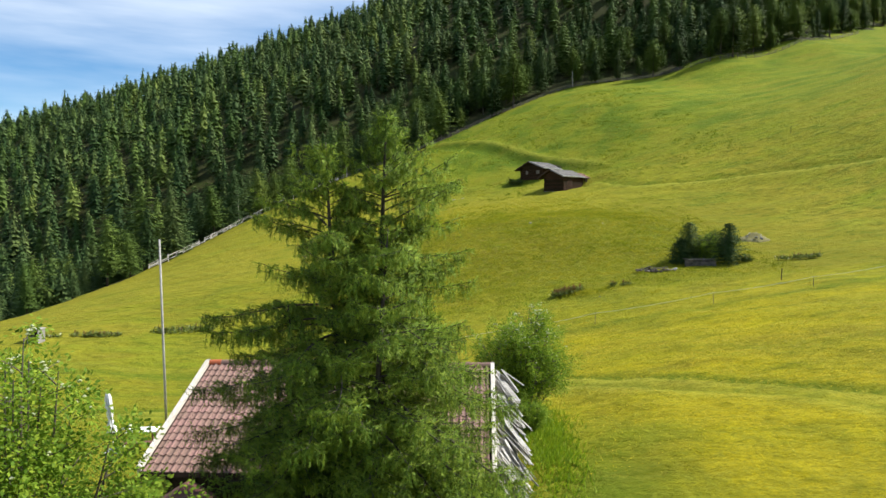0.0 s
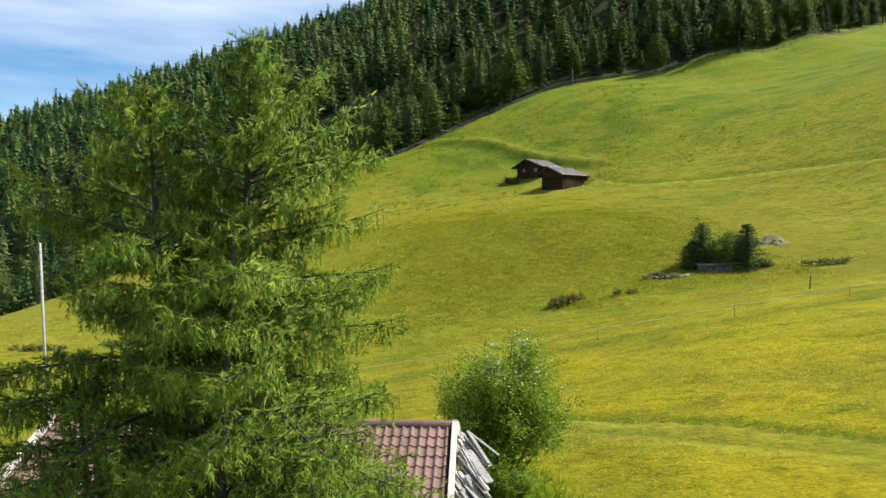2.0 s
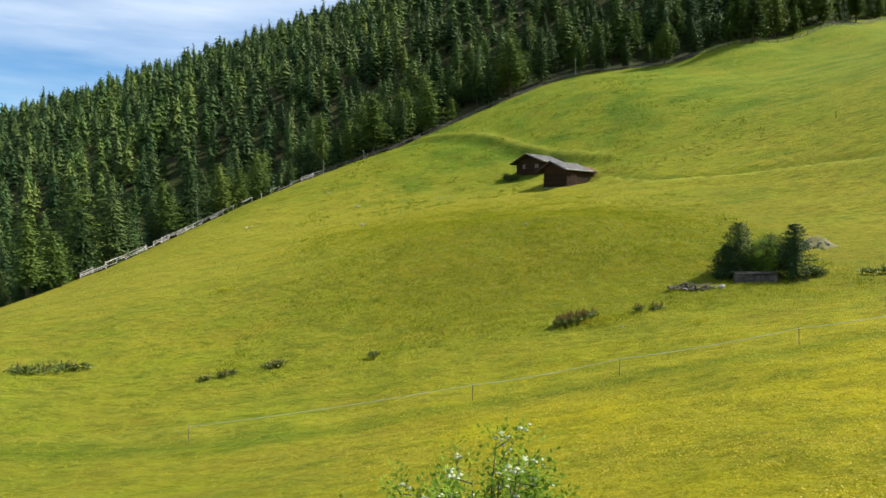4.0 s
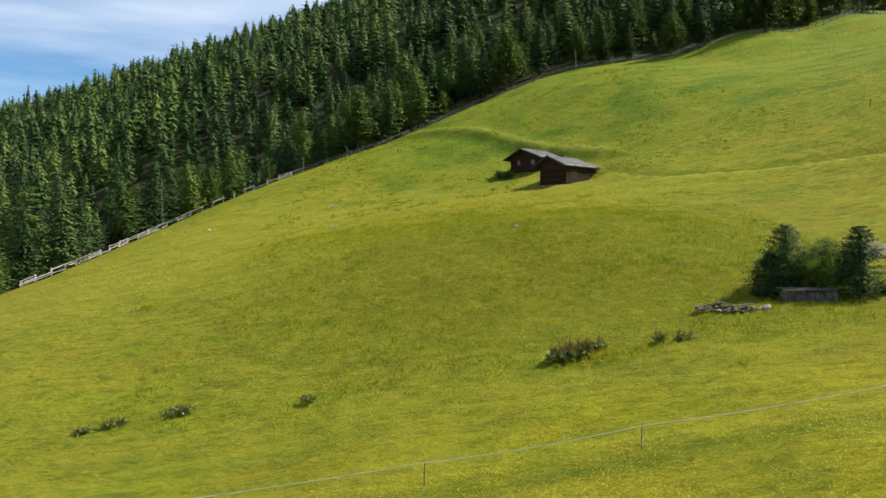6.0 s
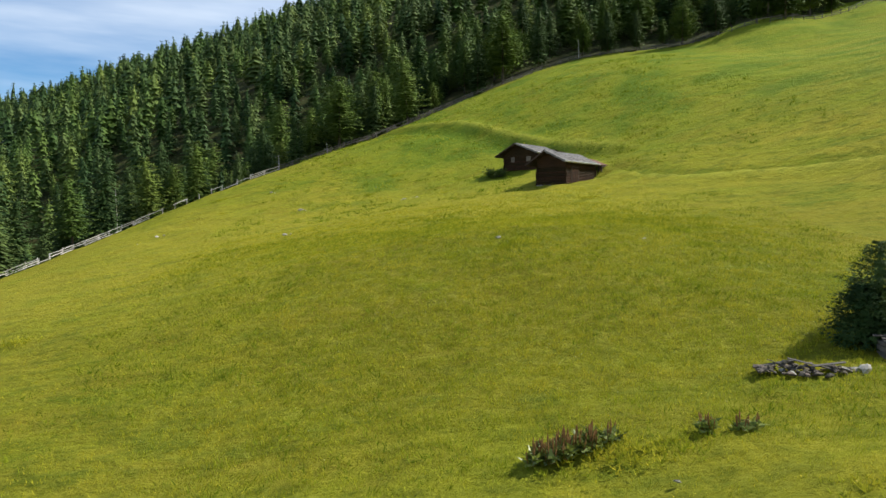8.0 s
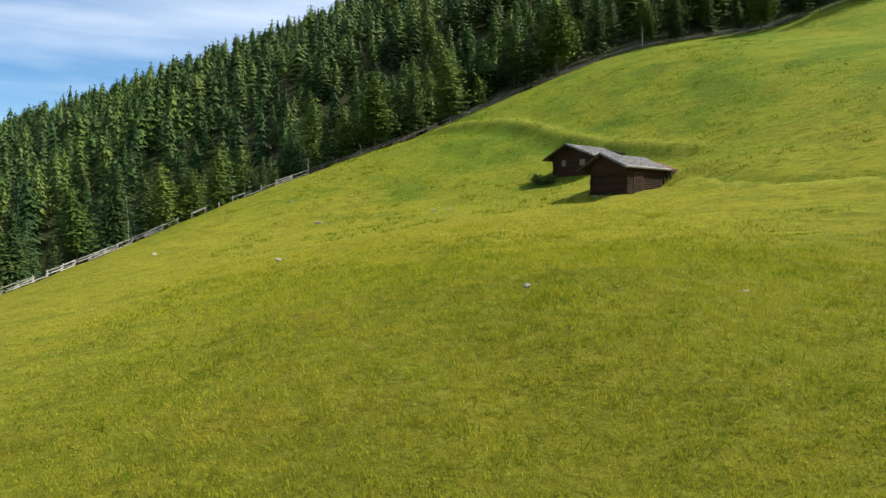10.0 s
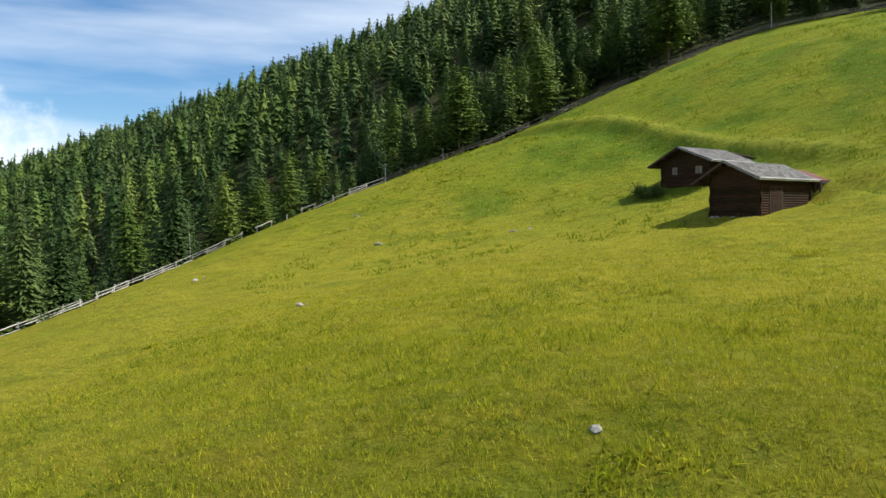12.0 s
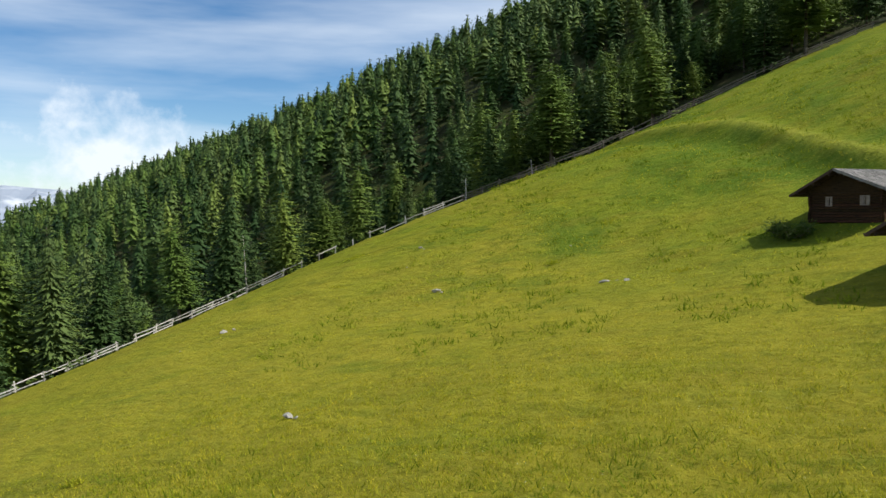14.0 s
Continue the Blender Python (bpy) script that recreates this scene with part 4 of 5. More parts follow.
    if door:
        y0, y1, z1 = door
        n = 5
        bm = bmesh.new()
        box(bm, wide + 0.06, wide + 0.1, y0 - 0.1, y0, 0.1, z1 + 0.1)
        box(bm, wide + 0.06, wide + 0.1, y1, y1 + 0.1, 0.1, z1 + 0.1)
        box(bm, wide + 0.06, wide + 0.1, y0, y1, z1, z1 + 0.1)
        frame_ob = part("door_frame", bm, M_DARKWOOD, ob)
        for k in range(n):
            bm = bmesh.new()
            w = (y1 - y0) / n
            box(bm, wide + 0.07, wide + 0.115, y0 + k * w + 0.008, y0 + (k + 1) * w - 0.008, 0.12, z1 - 0.02)
            part("door_board", bm, M_LOG, frame_ob)
    return ob


TURN_HUT = -39.6
NEAR = pose(16.63, 121.94, 12.12, 0, 0, TURN_HUT)
near_hut = hut("log_hut", NEAR, "dark brown log hut with grey shingle roof and board door", 3.4, 6.2, 1.95, 1.3, 3.5, (-1.05, 2.08), (3.85, 2.3), 0.75, 0.55, [], (1.15, 2.5, 1.75))
FAR = pose(14.3, 136.55, 14.78, 0, 0, TURN_HUT)
far_hut = hut("log_hut", FAR, "dark brown log hut with two small windows, grey roof", 4.6, 5.6, 1.5, 2.05, 2.98, (-0.9, 1.42), (5.35, 1.68), 0.85, 0.5, [(1.3, 0.98, 0.34, 0.5), (3.6, 1.02, 0.5, 0.5)], None)


# ---- the rail fence below the wood ----
def rail_fence():
    rng = random.Random(3)
    ob = root("rail_fence", Matrix.Identity(4), "weathered grey post and rail fence along the wood", "fence")
    me_post = bpy.data.meshes.new("post")
    bm = bmesh.new()
    box(bm, -0.055, 0.055, -0.05, 0.05, -0.3, 1.0, None, 0.012)
    bm.to_mesh(me_post)
    bm.free()
    me_post.materials.append(M_FENCE)
    me_rail = bpy.data.meshes.new("rail")
    bm = bmesh.new()
    box(bm, 0, 1, -0.022, 0.022, -0.045, 0.045)
    bm.to_mesh(me_rail)
    bm.free()
    me_rail.materials.append(M_FENCE)
    old_post, old_rail = me_post.copy(), me_rail.copy()
    for me in (old_post, old_rail):
        me.materials[0] = M_OLDWOOD
    line = [Vector((x, y, 0)) for x, y in FENCE[4:-2]]
    posts = []
    for a, b in zip(line, line[1:]):
        n = max(1, round((b - a).length / 2.3))
        posts += [a.lerp(b, k / n) for k in range(n)]
    for i, p in enumerate(posts):
        p.x += rng.uniform(-0.15, 0.15)
        p.y += rng.uniform(-0.15, 0.15)
        p.z = ground(p.x, p.y)
        share("post", me_post if p.x < -22 else old_post, pose(*p, rng.uniform(-7, 7), rng.uniform(-7, 7), rng.uniform(0, 90)) @ Matrix.Diagonal((1, 1, rng.uniform(0.85, 1.15), 1)), ob)
    for a, b in zip(posts, posts[1:]):
        gap = -37.5 < a.x < -27
        for z in (0.28, 0.55, 0.84):
            if rng.uniform(0, 1) < (0.8 if gap else 0.12):
                continue
            p, q = a + Vector((0, -0.08, z + rng.uniform(-0.06, 0.06))), b + Vector((0, -0.08, z + rng.uniform(-0.06, 0.06)))
            way = (q - p).normalized()
            side = Vector((0, 0, 1)).cross(way).normalized()
            m = Matrix.Translation(p - way * 0.2) @ Matrix((way, side, way.cross(side))).transposed().to_4x4() @ Matrix.Diagonal(((q - p).length + 0.4, 1, 1, 1))
            share("rail", me_rail if a.x < -22 else old_rail, m, ob)


rail_fence()


# ---- the larch in front of the house ----
def hero_larch():
    """Twin stems; long boughs that sag and turn up at the tip, side branches on them, twigs hanging from both."""
    rng = np.random.default_rng(4)
    base_z = ground(-1.95, 17.8) - 0.1
    ob = root("larch_tree", pose(-1.95, 17.8, base_z), "tall twin-stemmed larch with drooping fresh green twigs", "tree")
    # foot, tip, height, number of boughs, reach
    stems = [((-0.6, 0.0), (-0.78, 0.0), 10.6 - base_z, 168, 3.0), ((0.5, 0.1), (0.62, 0.1), 11.25 - base_z, 176, 3.1), ((0.5, -1.2), (0.7, -1.4), 8.6 - base_z, 54, 2.1), ((-1.6, -0.5), (-1.7, -0.7), 6.9 - base_z, 46, 2.0)]
    centres, ways, outs = [], [], []

    def twigs(px, py, pz, many, az, size, first):
        """Twigs along a branch: most hang, some stand up along its upper side."""
        tt = np.linspace(0, 1, len(px))
        thin = []
        for j in range(many):
            t = first + (1 - first) * (j + rng.uniform()) / many
            base = np.array([np.interp(t, tt, px), np.interp(t, tt, py), np.interp(t, tt, pz)])
            a2 = az + (1 if j % 2 else -1) * rng.uniform(0.2, 1.5)
            if rng.uniform() < 0.62:
                tl = size * rng.uniform(0.35, 1.0)
                end = base + np.array([0.22 * tl * math.cos(a2), 0.22 * tl * math.sin(a2), -tl * rng.uniform(0.75, 1.0)])
            else:
                tl = size * rng.uniform(0.25, 0.6)
                end = base + tl * np.array([math.cos(a2), math.sin(a2), rng.uniform(-0.1, 0.55)])
            thin.append(([tuple(base + np.array([0.004, 0, 0])), tuple(base - np.array([0.004, 0, 0])), tuple(end)], [(0, 1, 2)]))
            cnt = int(2 + tl * 19)
            s = np.linspace(0.03, 1, cnt)[:, None]
            centres.append(base + (end - base) * s + rng.normal(size=(cnt, 3)) * 0.006)
            away = unit(np.array([[base[0] * 0.3 + math.cos(az) * 0.7, base[1] * 0.3 + math.sin(az) * 0.7, 0.6]]))
            outs.append(np.repeat(away, cnt, 0))
            ways.append(np.repeat(unit((end - base)[None]), cnt, 0) * 0.9 + rng.normal(size=(cnt, 3)) * 0.3)
        return thin

    for si, (foot, tip, tall, n, span) in enumerate(stems):
        ts = np.linspace(0, 1, 12)
        path = [(foot[0] * 0.5 + (tip[0] - foot[0] * 0.5) * t ** 0.8 + 0.06 * math.sin(5 * t + si), foot[1] + (tip[1] - foot[1]) * t, tall * t) for t in ts]
        geo("trunk", *tube(path, [0.016 * tall * (1 - 0.96 * t) + 0.006 for t in ts], 8), M_BARKDARK, ob, "dark grey scaly bark", smooth=True)
        u = 0.05 + 0.945 * np.linspace(0, 1, n) ** 0.92
        for k in range(n):
            z = tall * u[k] + rng.normal() * 0.06
            cx, cy = np.interp(u[k], ts, [p[0] for p in path]), np.interp(u[k], ts, [p[1] for p in path])
            az = k * 2.4 + rng.normal() * 0.35
            reach = (span * (1 - math.exp(-tall * (1 - u[k]) / span)) + 0.12) * rng.choice([0.5, 0.75, 0.95, 1.1, 1.25]) * rng.uniform(0.9, 1.08)
            reach *= 1.0 + 0.42 * max(0.0, 1 - u[k] / 0.6)
            if si < 2 and math.cos(az) * (1 if si == 0 else -1) > 0.3:
                reach *= 0.6
            lift = 0.12 + 0.75 * u[k] ** 3 + rng.normal() * 0.08
            sag = 0.75 * (1 - u[k] ** 2) + 0.1
            tt = np.linspace(0, 1, 9)
            wig = rng.normal(size=2) * 0.07
            px = cx + reach * (tt * math.cos(az) + wig[0] * np.sin(3 * tt))
            py = cy + reach * (tt * math.sin(az) + wig[1] * np.sin(3 * tt))
            pz = z + reach * (lift * tt - sag * tt ** 2 + 0.62 * sag * tt ** 3.5)
            wood = [tube(list(zip(px, py, pz)), [0.004 + 0.011 * reach * (1 - t) for t in tt], 4, False)]
            size = 0.2 + 0.16 * min(reach, 2.4) * (1.15 - u[k])
            wood += twigs(px, py, pz, int(5 + reach * 15), az, size, 0.1)
            for q in range(int(1 + reach * 3.4)):
                t0 = 0.18 + 0.74 * (q + rng.uniform()) / int(1 + reach * 3.4)
                a2 = az + (1 if q % 2 else -1) * rng.uniform(0.6, 1.05)
                ln = reach * (0.1 + 0.36 * (1 - t0)) * rng.uniform(0.7, 1.2)
                s = np.linspace(0, 1, 5)
                qx = np.interp(t0, tt, px) + ln * s * math.cos(a2)
                qy = np.interp(t0, tt, py) + ln * s * math.sin(a2)
                qz = np.interp(t0, tt, pz) + ln * (0.12 * s - 0.5 * s ** 2 + 0.3 * s ** 3.5)
                wood.append(tube(list(zip(qx, qy, qz)), [0.003 + 0.006 * ln * (1 - f) for f in s], 3, False))
                wood += twigs(qx, qy, qz, int(3 + ln * 15), a2, size * 0.85, 0.05)
            geo("branch", *joined(wood), M_BARKDARK, ob)
    outs, centres, ways = np.concatenate(outs), np.concatenate(centres), np.concatenate(ways)
    v, f = slivers(rng, centres, ways, 0.115, 0.0185, 3, 0.35, outs)
    each = np.repeat(unit(outs + rng.normal(size=outs.shape) * 0.35), 3, 0)
    geo("crown", v, turned(v, f, each), M_LARCH, ob, "soft bright green needles in tufts", normals=np.repeat(each, 3, 0))


hero_larch()


# ---- rowans and shrubs ----
def leafy(name, x, y, label, tall, wide, stems, leaves, leaf, mat, seed, umbels=0, low=0.15, category="tree", top=1.0, leaflets=7, group="", skirt=0.0):
    """A bush-like tree: stems that fork, feathered leaves on the twigs, an uneven crown."""
    rng = np.random.default_rng(seed)
    ob = root(name, pose(x, y, ground(x, y) - 0.05), label, category, group)
    tips, outs = [], []
    for s in range(stems):
        az = s * 2.4 + rng.normal() * 0.3
        lean = rng.uniform(0.05, 1.0) ** 0.6 * wide * 0.5
        reach = tall * rng.uniform(0.72, 0.96) * math.sqrt(1 - 0.72 * (lean / (wide * 0.5)) ** 2) * top
        tt = np.linspace(0, 1, 8)
        px, py = lean * np.cos(az) * tt ** 0.9 + 0.08 * np.cos(az), lean * np.sin(az) * tt ** 0.9 + 0.08 * np.sin(az)
        pz = reach * tt - 0.1
        px = px + np.cumsum(rng.normal(size=8) * 0.03) * tt
        wood = [tube(list(zip(px, py, pz)), [0.05 * tall / 5 * (1 - 0.9 * t) for t in tt], 5, False)]
        for b in range(13):
            t = low + (1 - low) * (b + rng.uniform()) / 13
            base = np.array([np.interp(t, tt, px), np.interp(t, tt, py), np.interp(t, tt, pz)])
            a2 = az + rng.normal() * 1.3
            ln = wide * rng.uniform(0.12, 0.3) * (1.1 - 0.55 * t)
            end = base + ln * np.array([math.cos(a2), math.sin(a2), rng.uniform(0.1, 0.8)])
            wood.append(tube([base, (base + end) / 2 + rng.normal(size=3) * 0.03, end], [0.014, 0.009, 0.004], 4, False))
            k = rng.uniform(0.25, 1.05, 6)[:, None]
            tips.append(base + (end - base) * k + rng.normal(size=(6, 3)) * 0.05)
            outs.append(np.repeat(unit((end - base)[None]), 6, 0))
        geo("stem", *joined(wood), M_BARK, ob)
    tips, outs = np.concatenate(tips), np.concatenate(outs)
    tips, outs = tips[tips[:, 2] > skirt], outs[tips[:, 2] > skirt]
    pick = rng.integers(0, len(tips), leaves)
    d = unit(outs[pick] + rng.normal(size=(leaves, 3)) * 0.9 + np.array([0, 0, -0.1]))
    c = tips[pick] + d * 0.04 + rng.normal(size=(leaves, 3)) * 0.09
    side = unit(np.cross(d, np.array([0, 0, 1.0]) + rng.normal(size=d.shape) * 0.5))
    nrm = np.cross(side, d)
    vs = []
    for k in range(leaflets):
        f = 0.25 + 0.75 * k / max(1, leaflets - 1)
        sgn = 0.0 if k == leaflets - 1 else (1.0 if k % 2 else -1.0)
        b = c + d * (leaf * f)[..., None] if np.ndim(leaf) else c + d * leaf * f - nrm * leaf * 0.25 * f * f
        w = unit(d * (0.55 if sgn else 1.0) + side * sgn - nrm * 0.25)
        l = leaf * 0.42
        cross = unit(np.cross(w, nrm)) * leaf * 0.12
        vs.append(np.stack([b, b + w * l * 0.5 + cross, b + w * l, b + w * l * 0.5 - cross], 1))
    v = np.stack(vs, 1).reshape(-1, 3)
    geo("crown", v, np.arange(len(v)).reshape(-1, 4), mat, ob)
    if umbels:
        chunks = []
        order = np.argsort(-(tips[:, 2] + 0.5 * np.hypot(tips[:, 0], tips[:, 1]) + rng.normal(size=len(tips)) * 0.5))[:umbels]
        for i in order:
            p = tips[i] + np.array([0, 0, 0.06]) + rng.normal(size=3) * 0.03
            r = rng.uniform(0.03, 0.055)
            ring = [(p[0] + r * math.cos(a) * rng.uniform(0.7, 1.1), p[1] + r * math.sin(a) * rng.uniform(0.7, 1.1), p[2] + rng.uniform(-0.012, 0.012)) for a in np.linspace(0, 6.283, 8)[:-1]]
            chunks.append((ring + [(p[0], p[1], p[2] + 0.03), (p[0], p[1], p[2] - 0.03)], [(j, (j + 1) % 7, 7) for j in range(7)] + [((j + 1) % 7, j, 8) for j in range(7)]))
        geo("blossom", *joined(chunks), M_UMBEL, ob, "creamy white flower heads")
    return ob


leafy("rowan_tree", 3.05, 28.3, "bushy rowan in white blossom behind the house", 4.8, 3.3, 40, 11500, 0.21, M_ROWAN, 31, 210, 0.3, leaflets=3, skirt=1.15)
leafy("elder_shrub", 2.95, 26.6, "low light green shrub at the foot of the rowan", 1.6, 1.5, 14, 2600, 0.16, M_ROWAN, 32, 0, category="shrub", leaflets=5)
leafy("rowan_tree", -7.9, 12.9, "bright green rowan with creamy blossom beside the house", 8.7, 5.2, 46, 21000, 0.27, M_ROWAN, 33, 130, leaflets=3)
leafy("willow_shrub", 24.9, 71.6, "dark green willow shrub beside the wood stack", 3.0, 3.6, 24, 9000, 0.2, M_SHRUB, 34, 0, 0.05, "shrub", leaflets=3, group="shrubs by the wood stack")
leafy("willow_shrub", 27.0, 72.0, "dark willow shrub behind the young spruce", 2.9, 3.0, 18, 6000, 0.2, M_SHRUB, 35, 0, 0.05, "shrub", leaflets=3, group="shrubs by the wood stack")
for x, y, tall, wide, seed, label in ((26.6, 69.2, 3.7, 1.7, 81, "young dark spruce in front of the shrubs"), (23.5, 71.2, 3.7, 1.9, 82, "broad young spruce among the shrubs"), (22.7, 70.8, 2.2, 1.3, 83, "low young spruce at the edge of the shrubs")):
    tree_thing("young_spruce", conifer(seed, tall, wide, 230, 10, 6, 0.19, 0.042, 0.02, 0.15, 0.35, 0.62, 16, 12, 0.55, 0.35, 22), M_SPRUCE, label, "tree", pose(x, y, ground(x, y) - 0.1), "young spruces by the wood stack")
leafy("elder_shrub", 25.0, 70.7, "light green elder bush behind the wood stack", 3.0, 2.0, 16, 4200, 0.16, M_ROWAN, 36, 0, 0.1, "shrub", leaflets=3)


# ---- pole ----
def pole():
    x, y = -12.5, 32.9
    z = ground(x, y)
    ob = root("wooden_pole", pose(x, y, z - 0.3), "tall weathered grey wooden pole in the grass", "pole")
    top = 8.0 - z
    geo("shaft", *tube([(0.12, 0, 0), (0.04, 0, top * 0.5), (-0.04, 0, top)], [0.06, 0.052, 0.042], 10), M_GREYWOOD, ob, smooth=True)


pole()


# ---- far mountains beyond the valley ----
def far_mountains():
    ridge = []
    for i in range(60):
        az = radians(-78 + i * 1.0)
        h = 128 + 40 * noise.fractal((i * 0.16, 2.0, 0.0), 0.8, 2.0, 5) + 14 * noise.noise((i * 0.9, 7.0, 0.0))
        ridge.append((math.sin(az), math.cos(az), h))
    vs, fs = [], []
    for j, (dist, f) in enumerate(((3100, -0.6), (3500, 0.45), (3900, 1.0), (4300, -0.6))):
        for i, (sx, sy, h) in enumerate(ridge):
            z = -150 if f < 0 else h * f + (25 * noise.noise((i * 0.7, j * 3.0, 1.0)) if f < 1 else 0)
            vs.append((sx * dist, sy * dist, z))
    n = len(ridge)
    for j in range(3):
        for i in range(n - 1):
            fs.append((j * n + i, j * n + i + 1, (j + 1) * n + i + 1, (j + 1) * n + i))
    tagged(geo("backdrop_mountains", vs, fs, M_MOUNT), "distant blue-grey mountain range with snow patches", "mountains", kind="structure")


far_mountains()


# ---- small things in the meadow ----
def stone_mesh(seed, flat=0.6, material=M_ROCK):
    rng = random.Random(seed)
    bm = bmesh.new()
    bmesh.ops.create_icosphere(bm, subdivisions=2, radius=0.5)
    off = Vector((rng.uniform(0, 50), rng.uniform(0, 50), 0))
    for v in bm.verts:
        v.co *= 1 + 0.62 * noise.noise(v.co * 2.3 + off) + 0.25 * noise.noise(v.co * 5 + off)
        v.co = Vector((v.co.x, v.co.y * 0.75, v.co.z * flat))
        for n in (Vector((0.3, 0.5, 0.8)), Vector((-0.6, 0.2, 0.75)), Vector((0.7, -0.6, 0.3))):
            d = v.co.dot(n.normalized()) - 0.27
            if d > 0:
                v.co -= n.normalized() * d * 0.85
    me = bpy.data.meshes.new("stone")
    bm.to_mesh(me)
    bm.free()
    me.materials.append(material)
    return me


STONES = [stone_mesh(k, 0.45 + 0.08 * k) for k in range(5)]
DARKSTONES = [stone_mesh(10 + k, 0.4 + 0.08 * k, M_HEAPROCK) for k in range(5)]


def meadow_rocks():
    rng = random.Random(21)
    for x, y, s in ((10.1, 86.4, 0.62), (18.3, 85.1, 0.5), (-11.0, 134.8, 0.9), (-10.3, 134.2, 0.4), (2.0, 131.9, 0.9), (3.6, 131.0, 1.1), (2.9, 131.5, 0.6), (-17.4, 147.0, 0.8), (-16.9, 146.5, 0.45), (-16.4, 141.7, 0.55),
                    (-27.1, 130.6, 0.9), (-26.4, 130.9, 0.4), (-27.6, 126.3, 0.8), (-7.4, 109.5, 0.7), (-6.8, 109.2, 0.35), (13.2, 62.3, 0.3), (-2.3, 141.9, 0.5), (6.0, 139.0, 0.4)):
        ob = tagged(share("rock", STONES[rng.randrange(5)], pose(x, y, ground(x, y) + 0.02 * s, rng.uniform(-18, 18), rng.uniform(-18, 18), rng.uniform(0, 360)) @ Matrix.Diagonal((s * 0.8, s * 0.6, s * 0.55, 1))),
                    "pale grey lichen-covered rock half sunk in the grass", "rock", "rocks in the meadow")


meadow_rocks()
for k in range(9):
    share("foundation_stone", (STONES + DARKSTONES)[(k * 3) % 10], pose(0.15 + 0.38 * k, -0.12 - 0.04 * (k % 3), -0.16, 0, 0, 50 * k) @ Matrix.Diagonal((0.42, 0.36, 0.34, 1)), near_hut, "pale field stone under the logs")


def stone_heap():
    rng = random.Random(22)
    ob = root("stone_heap", pose(19.6, 68.4, ground(19.6, 68.4), 0, 0, -12), "low heap of grey field stones with old boards", "stones")
    for k in range(95):
        u, v = rng.uniform(-1.8, 1.6), rng.gauss(0, 0.33)
        h = max(0, 0.36 * (1 - (u / 2.0) ** 2) - abs(v) * 0.5)
        s = rng.uniform(0.14, 0.4)
        share("stone", (STONES if k % 12 == 0 else DARKSTONES)[rng.randrange(5)], pose(u, v, rng.uniform(0, 1) * h + 0.05, rng.uniform(-25, 25), rng.uniform(-25, 25), rng.uniform(0, 360)) @ Matrix.Diagonal((s, s, s * 0.6, 1)), ob)
    share("boulder", STONES[4], pose(1.75, 0, 0.2, 10, 0, 60) @ Matrix.Diagonal((0.6, 0.6, 0.55, 1)), ob, "large pale boulder")
    for k in range(4):
        bm = bmesh.new()
        box(bm, -rng.uniform(0.4, 0.8), rng.uniform(0.4, 0.8), -0.07, 0.07, -0.012, 0.012)
        part("board", bm, M_OLDWOOD, ob).matrix_basis = pose(rng.uniform(-1.3, 1.1), rng.uniform(-0.25, 0.15), 0.3 + rng.uniform(-0.06, 0.06), rng.uniform(-15, 15), rng.uniform(-14, 14), rng.uniform(-40, 40))


def wood_stack():
    """Old grey blocks piled under a board cover, in front of the shrubs."""
    rng = random.Random(23)
    ob = root("wood_stack", pose(24.0, 69.3, ground(24.0, 69.3) - 0.25, 0, 0, -10), "old grey stack of split wood under cover boards", "wood stack")
    x = -1.35
    while x < 1.35:
        w = rng.uniform(0.1, 0.26)
        z = -0.2
        while z < 0.62:
            h = rng.uniform(0.12, 0.34)
            bm = bmesh.new()
            d = rng.uniform(0, 0.08)
            box(bm, x + 0.008, x + w - 0.008, -0.4 + d, 0.4, z + 0.008, min(z + h, 0.7) - 0.008, None, 0.012)
            part("block", bm, M_OLDWOOD, ob)
            z += h
        x += w
    for k in range(5):
        bm = bmesh.new()
        box(bm, -rng.uniform(1.2, 1.6), rng.uniform(1.0, 1.6), -0.5 + k * 0.2, -0.33 + k * 0.2, 0.72 + 0.02 * k, 0.75 + 0.02 * k)
        part("cover_board", bm, M_OLDWOOD, ob).matrix_basis = pose(0, 0, 0, 0, rng.uniform(-2, 2), rng.uniform(-2, 2))


stone_heap()
wood_stack()


def soil_mound():
    x, y = 33.0, 79.0
    rng = np.random.default_rng(9)
    vs, fs, n = [], [], 22
    for i in range(n):
        for j in range(n):
            u, v = i / (n - 1) * 2 - 1, j / (n - 1) * 2 - 1
            r = math.hypot(u, v)
            h = 0.9 * max(0, 1 - r) * (1 + 0.5 * noise.noise((u * 3, v * 3, 5.0))) + 0.18 * noise.noise((u * 7, v * 7, 2.0)) * max(0, 1 - r)
            px, py = x + u * 1.9, y + v * 1.3
            vs.append((px, py, ground(px, py) - 0.25 + h + 0.12 * (r < 0.95)))
    fs = [(i * n + j, (i + 1) * n + j, (i + 1) * n + j + 1, i * n + j + 1) for i in range(n - 1) for j in range(n - 1)]
    tagged(geo("soil_mound", vs, fs, M_SOIL, smooth=True), "bare reddish-brown heap of earth on the slope", "mound")
    for k in range(9):
        px, py = x + rng.normal() * 1.1, y - 0.6 + rng.normal() * 0.6
        s = rng.uniform(0.15, 0.4)
        tagged(share("stone", STONES[k % 5], pose(px, py, ground(px, py) + 0.42, 0, 0, 40 * k) @ Matrix.Diagonal((s, s, s, 1))), "small pale stone on the earth heap", "stone", "stones on the earth heap")


soil_mound()


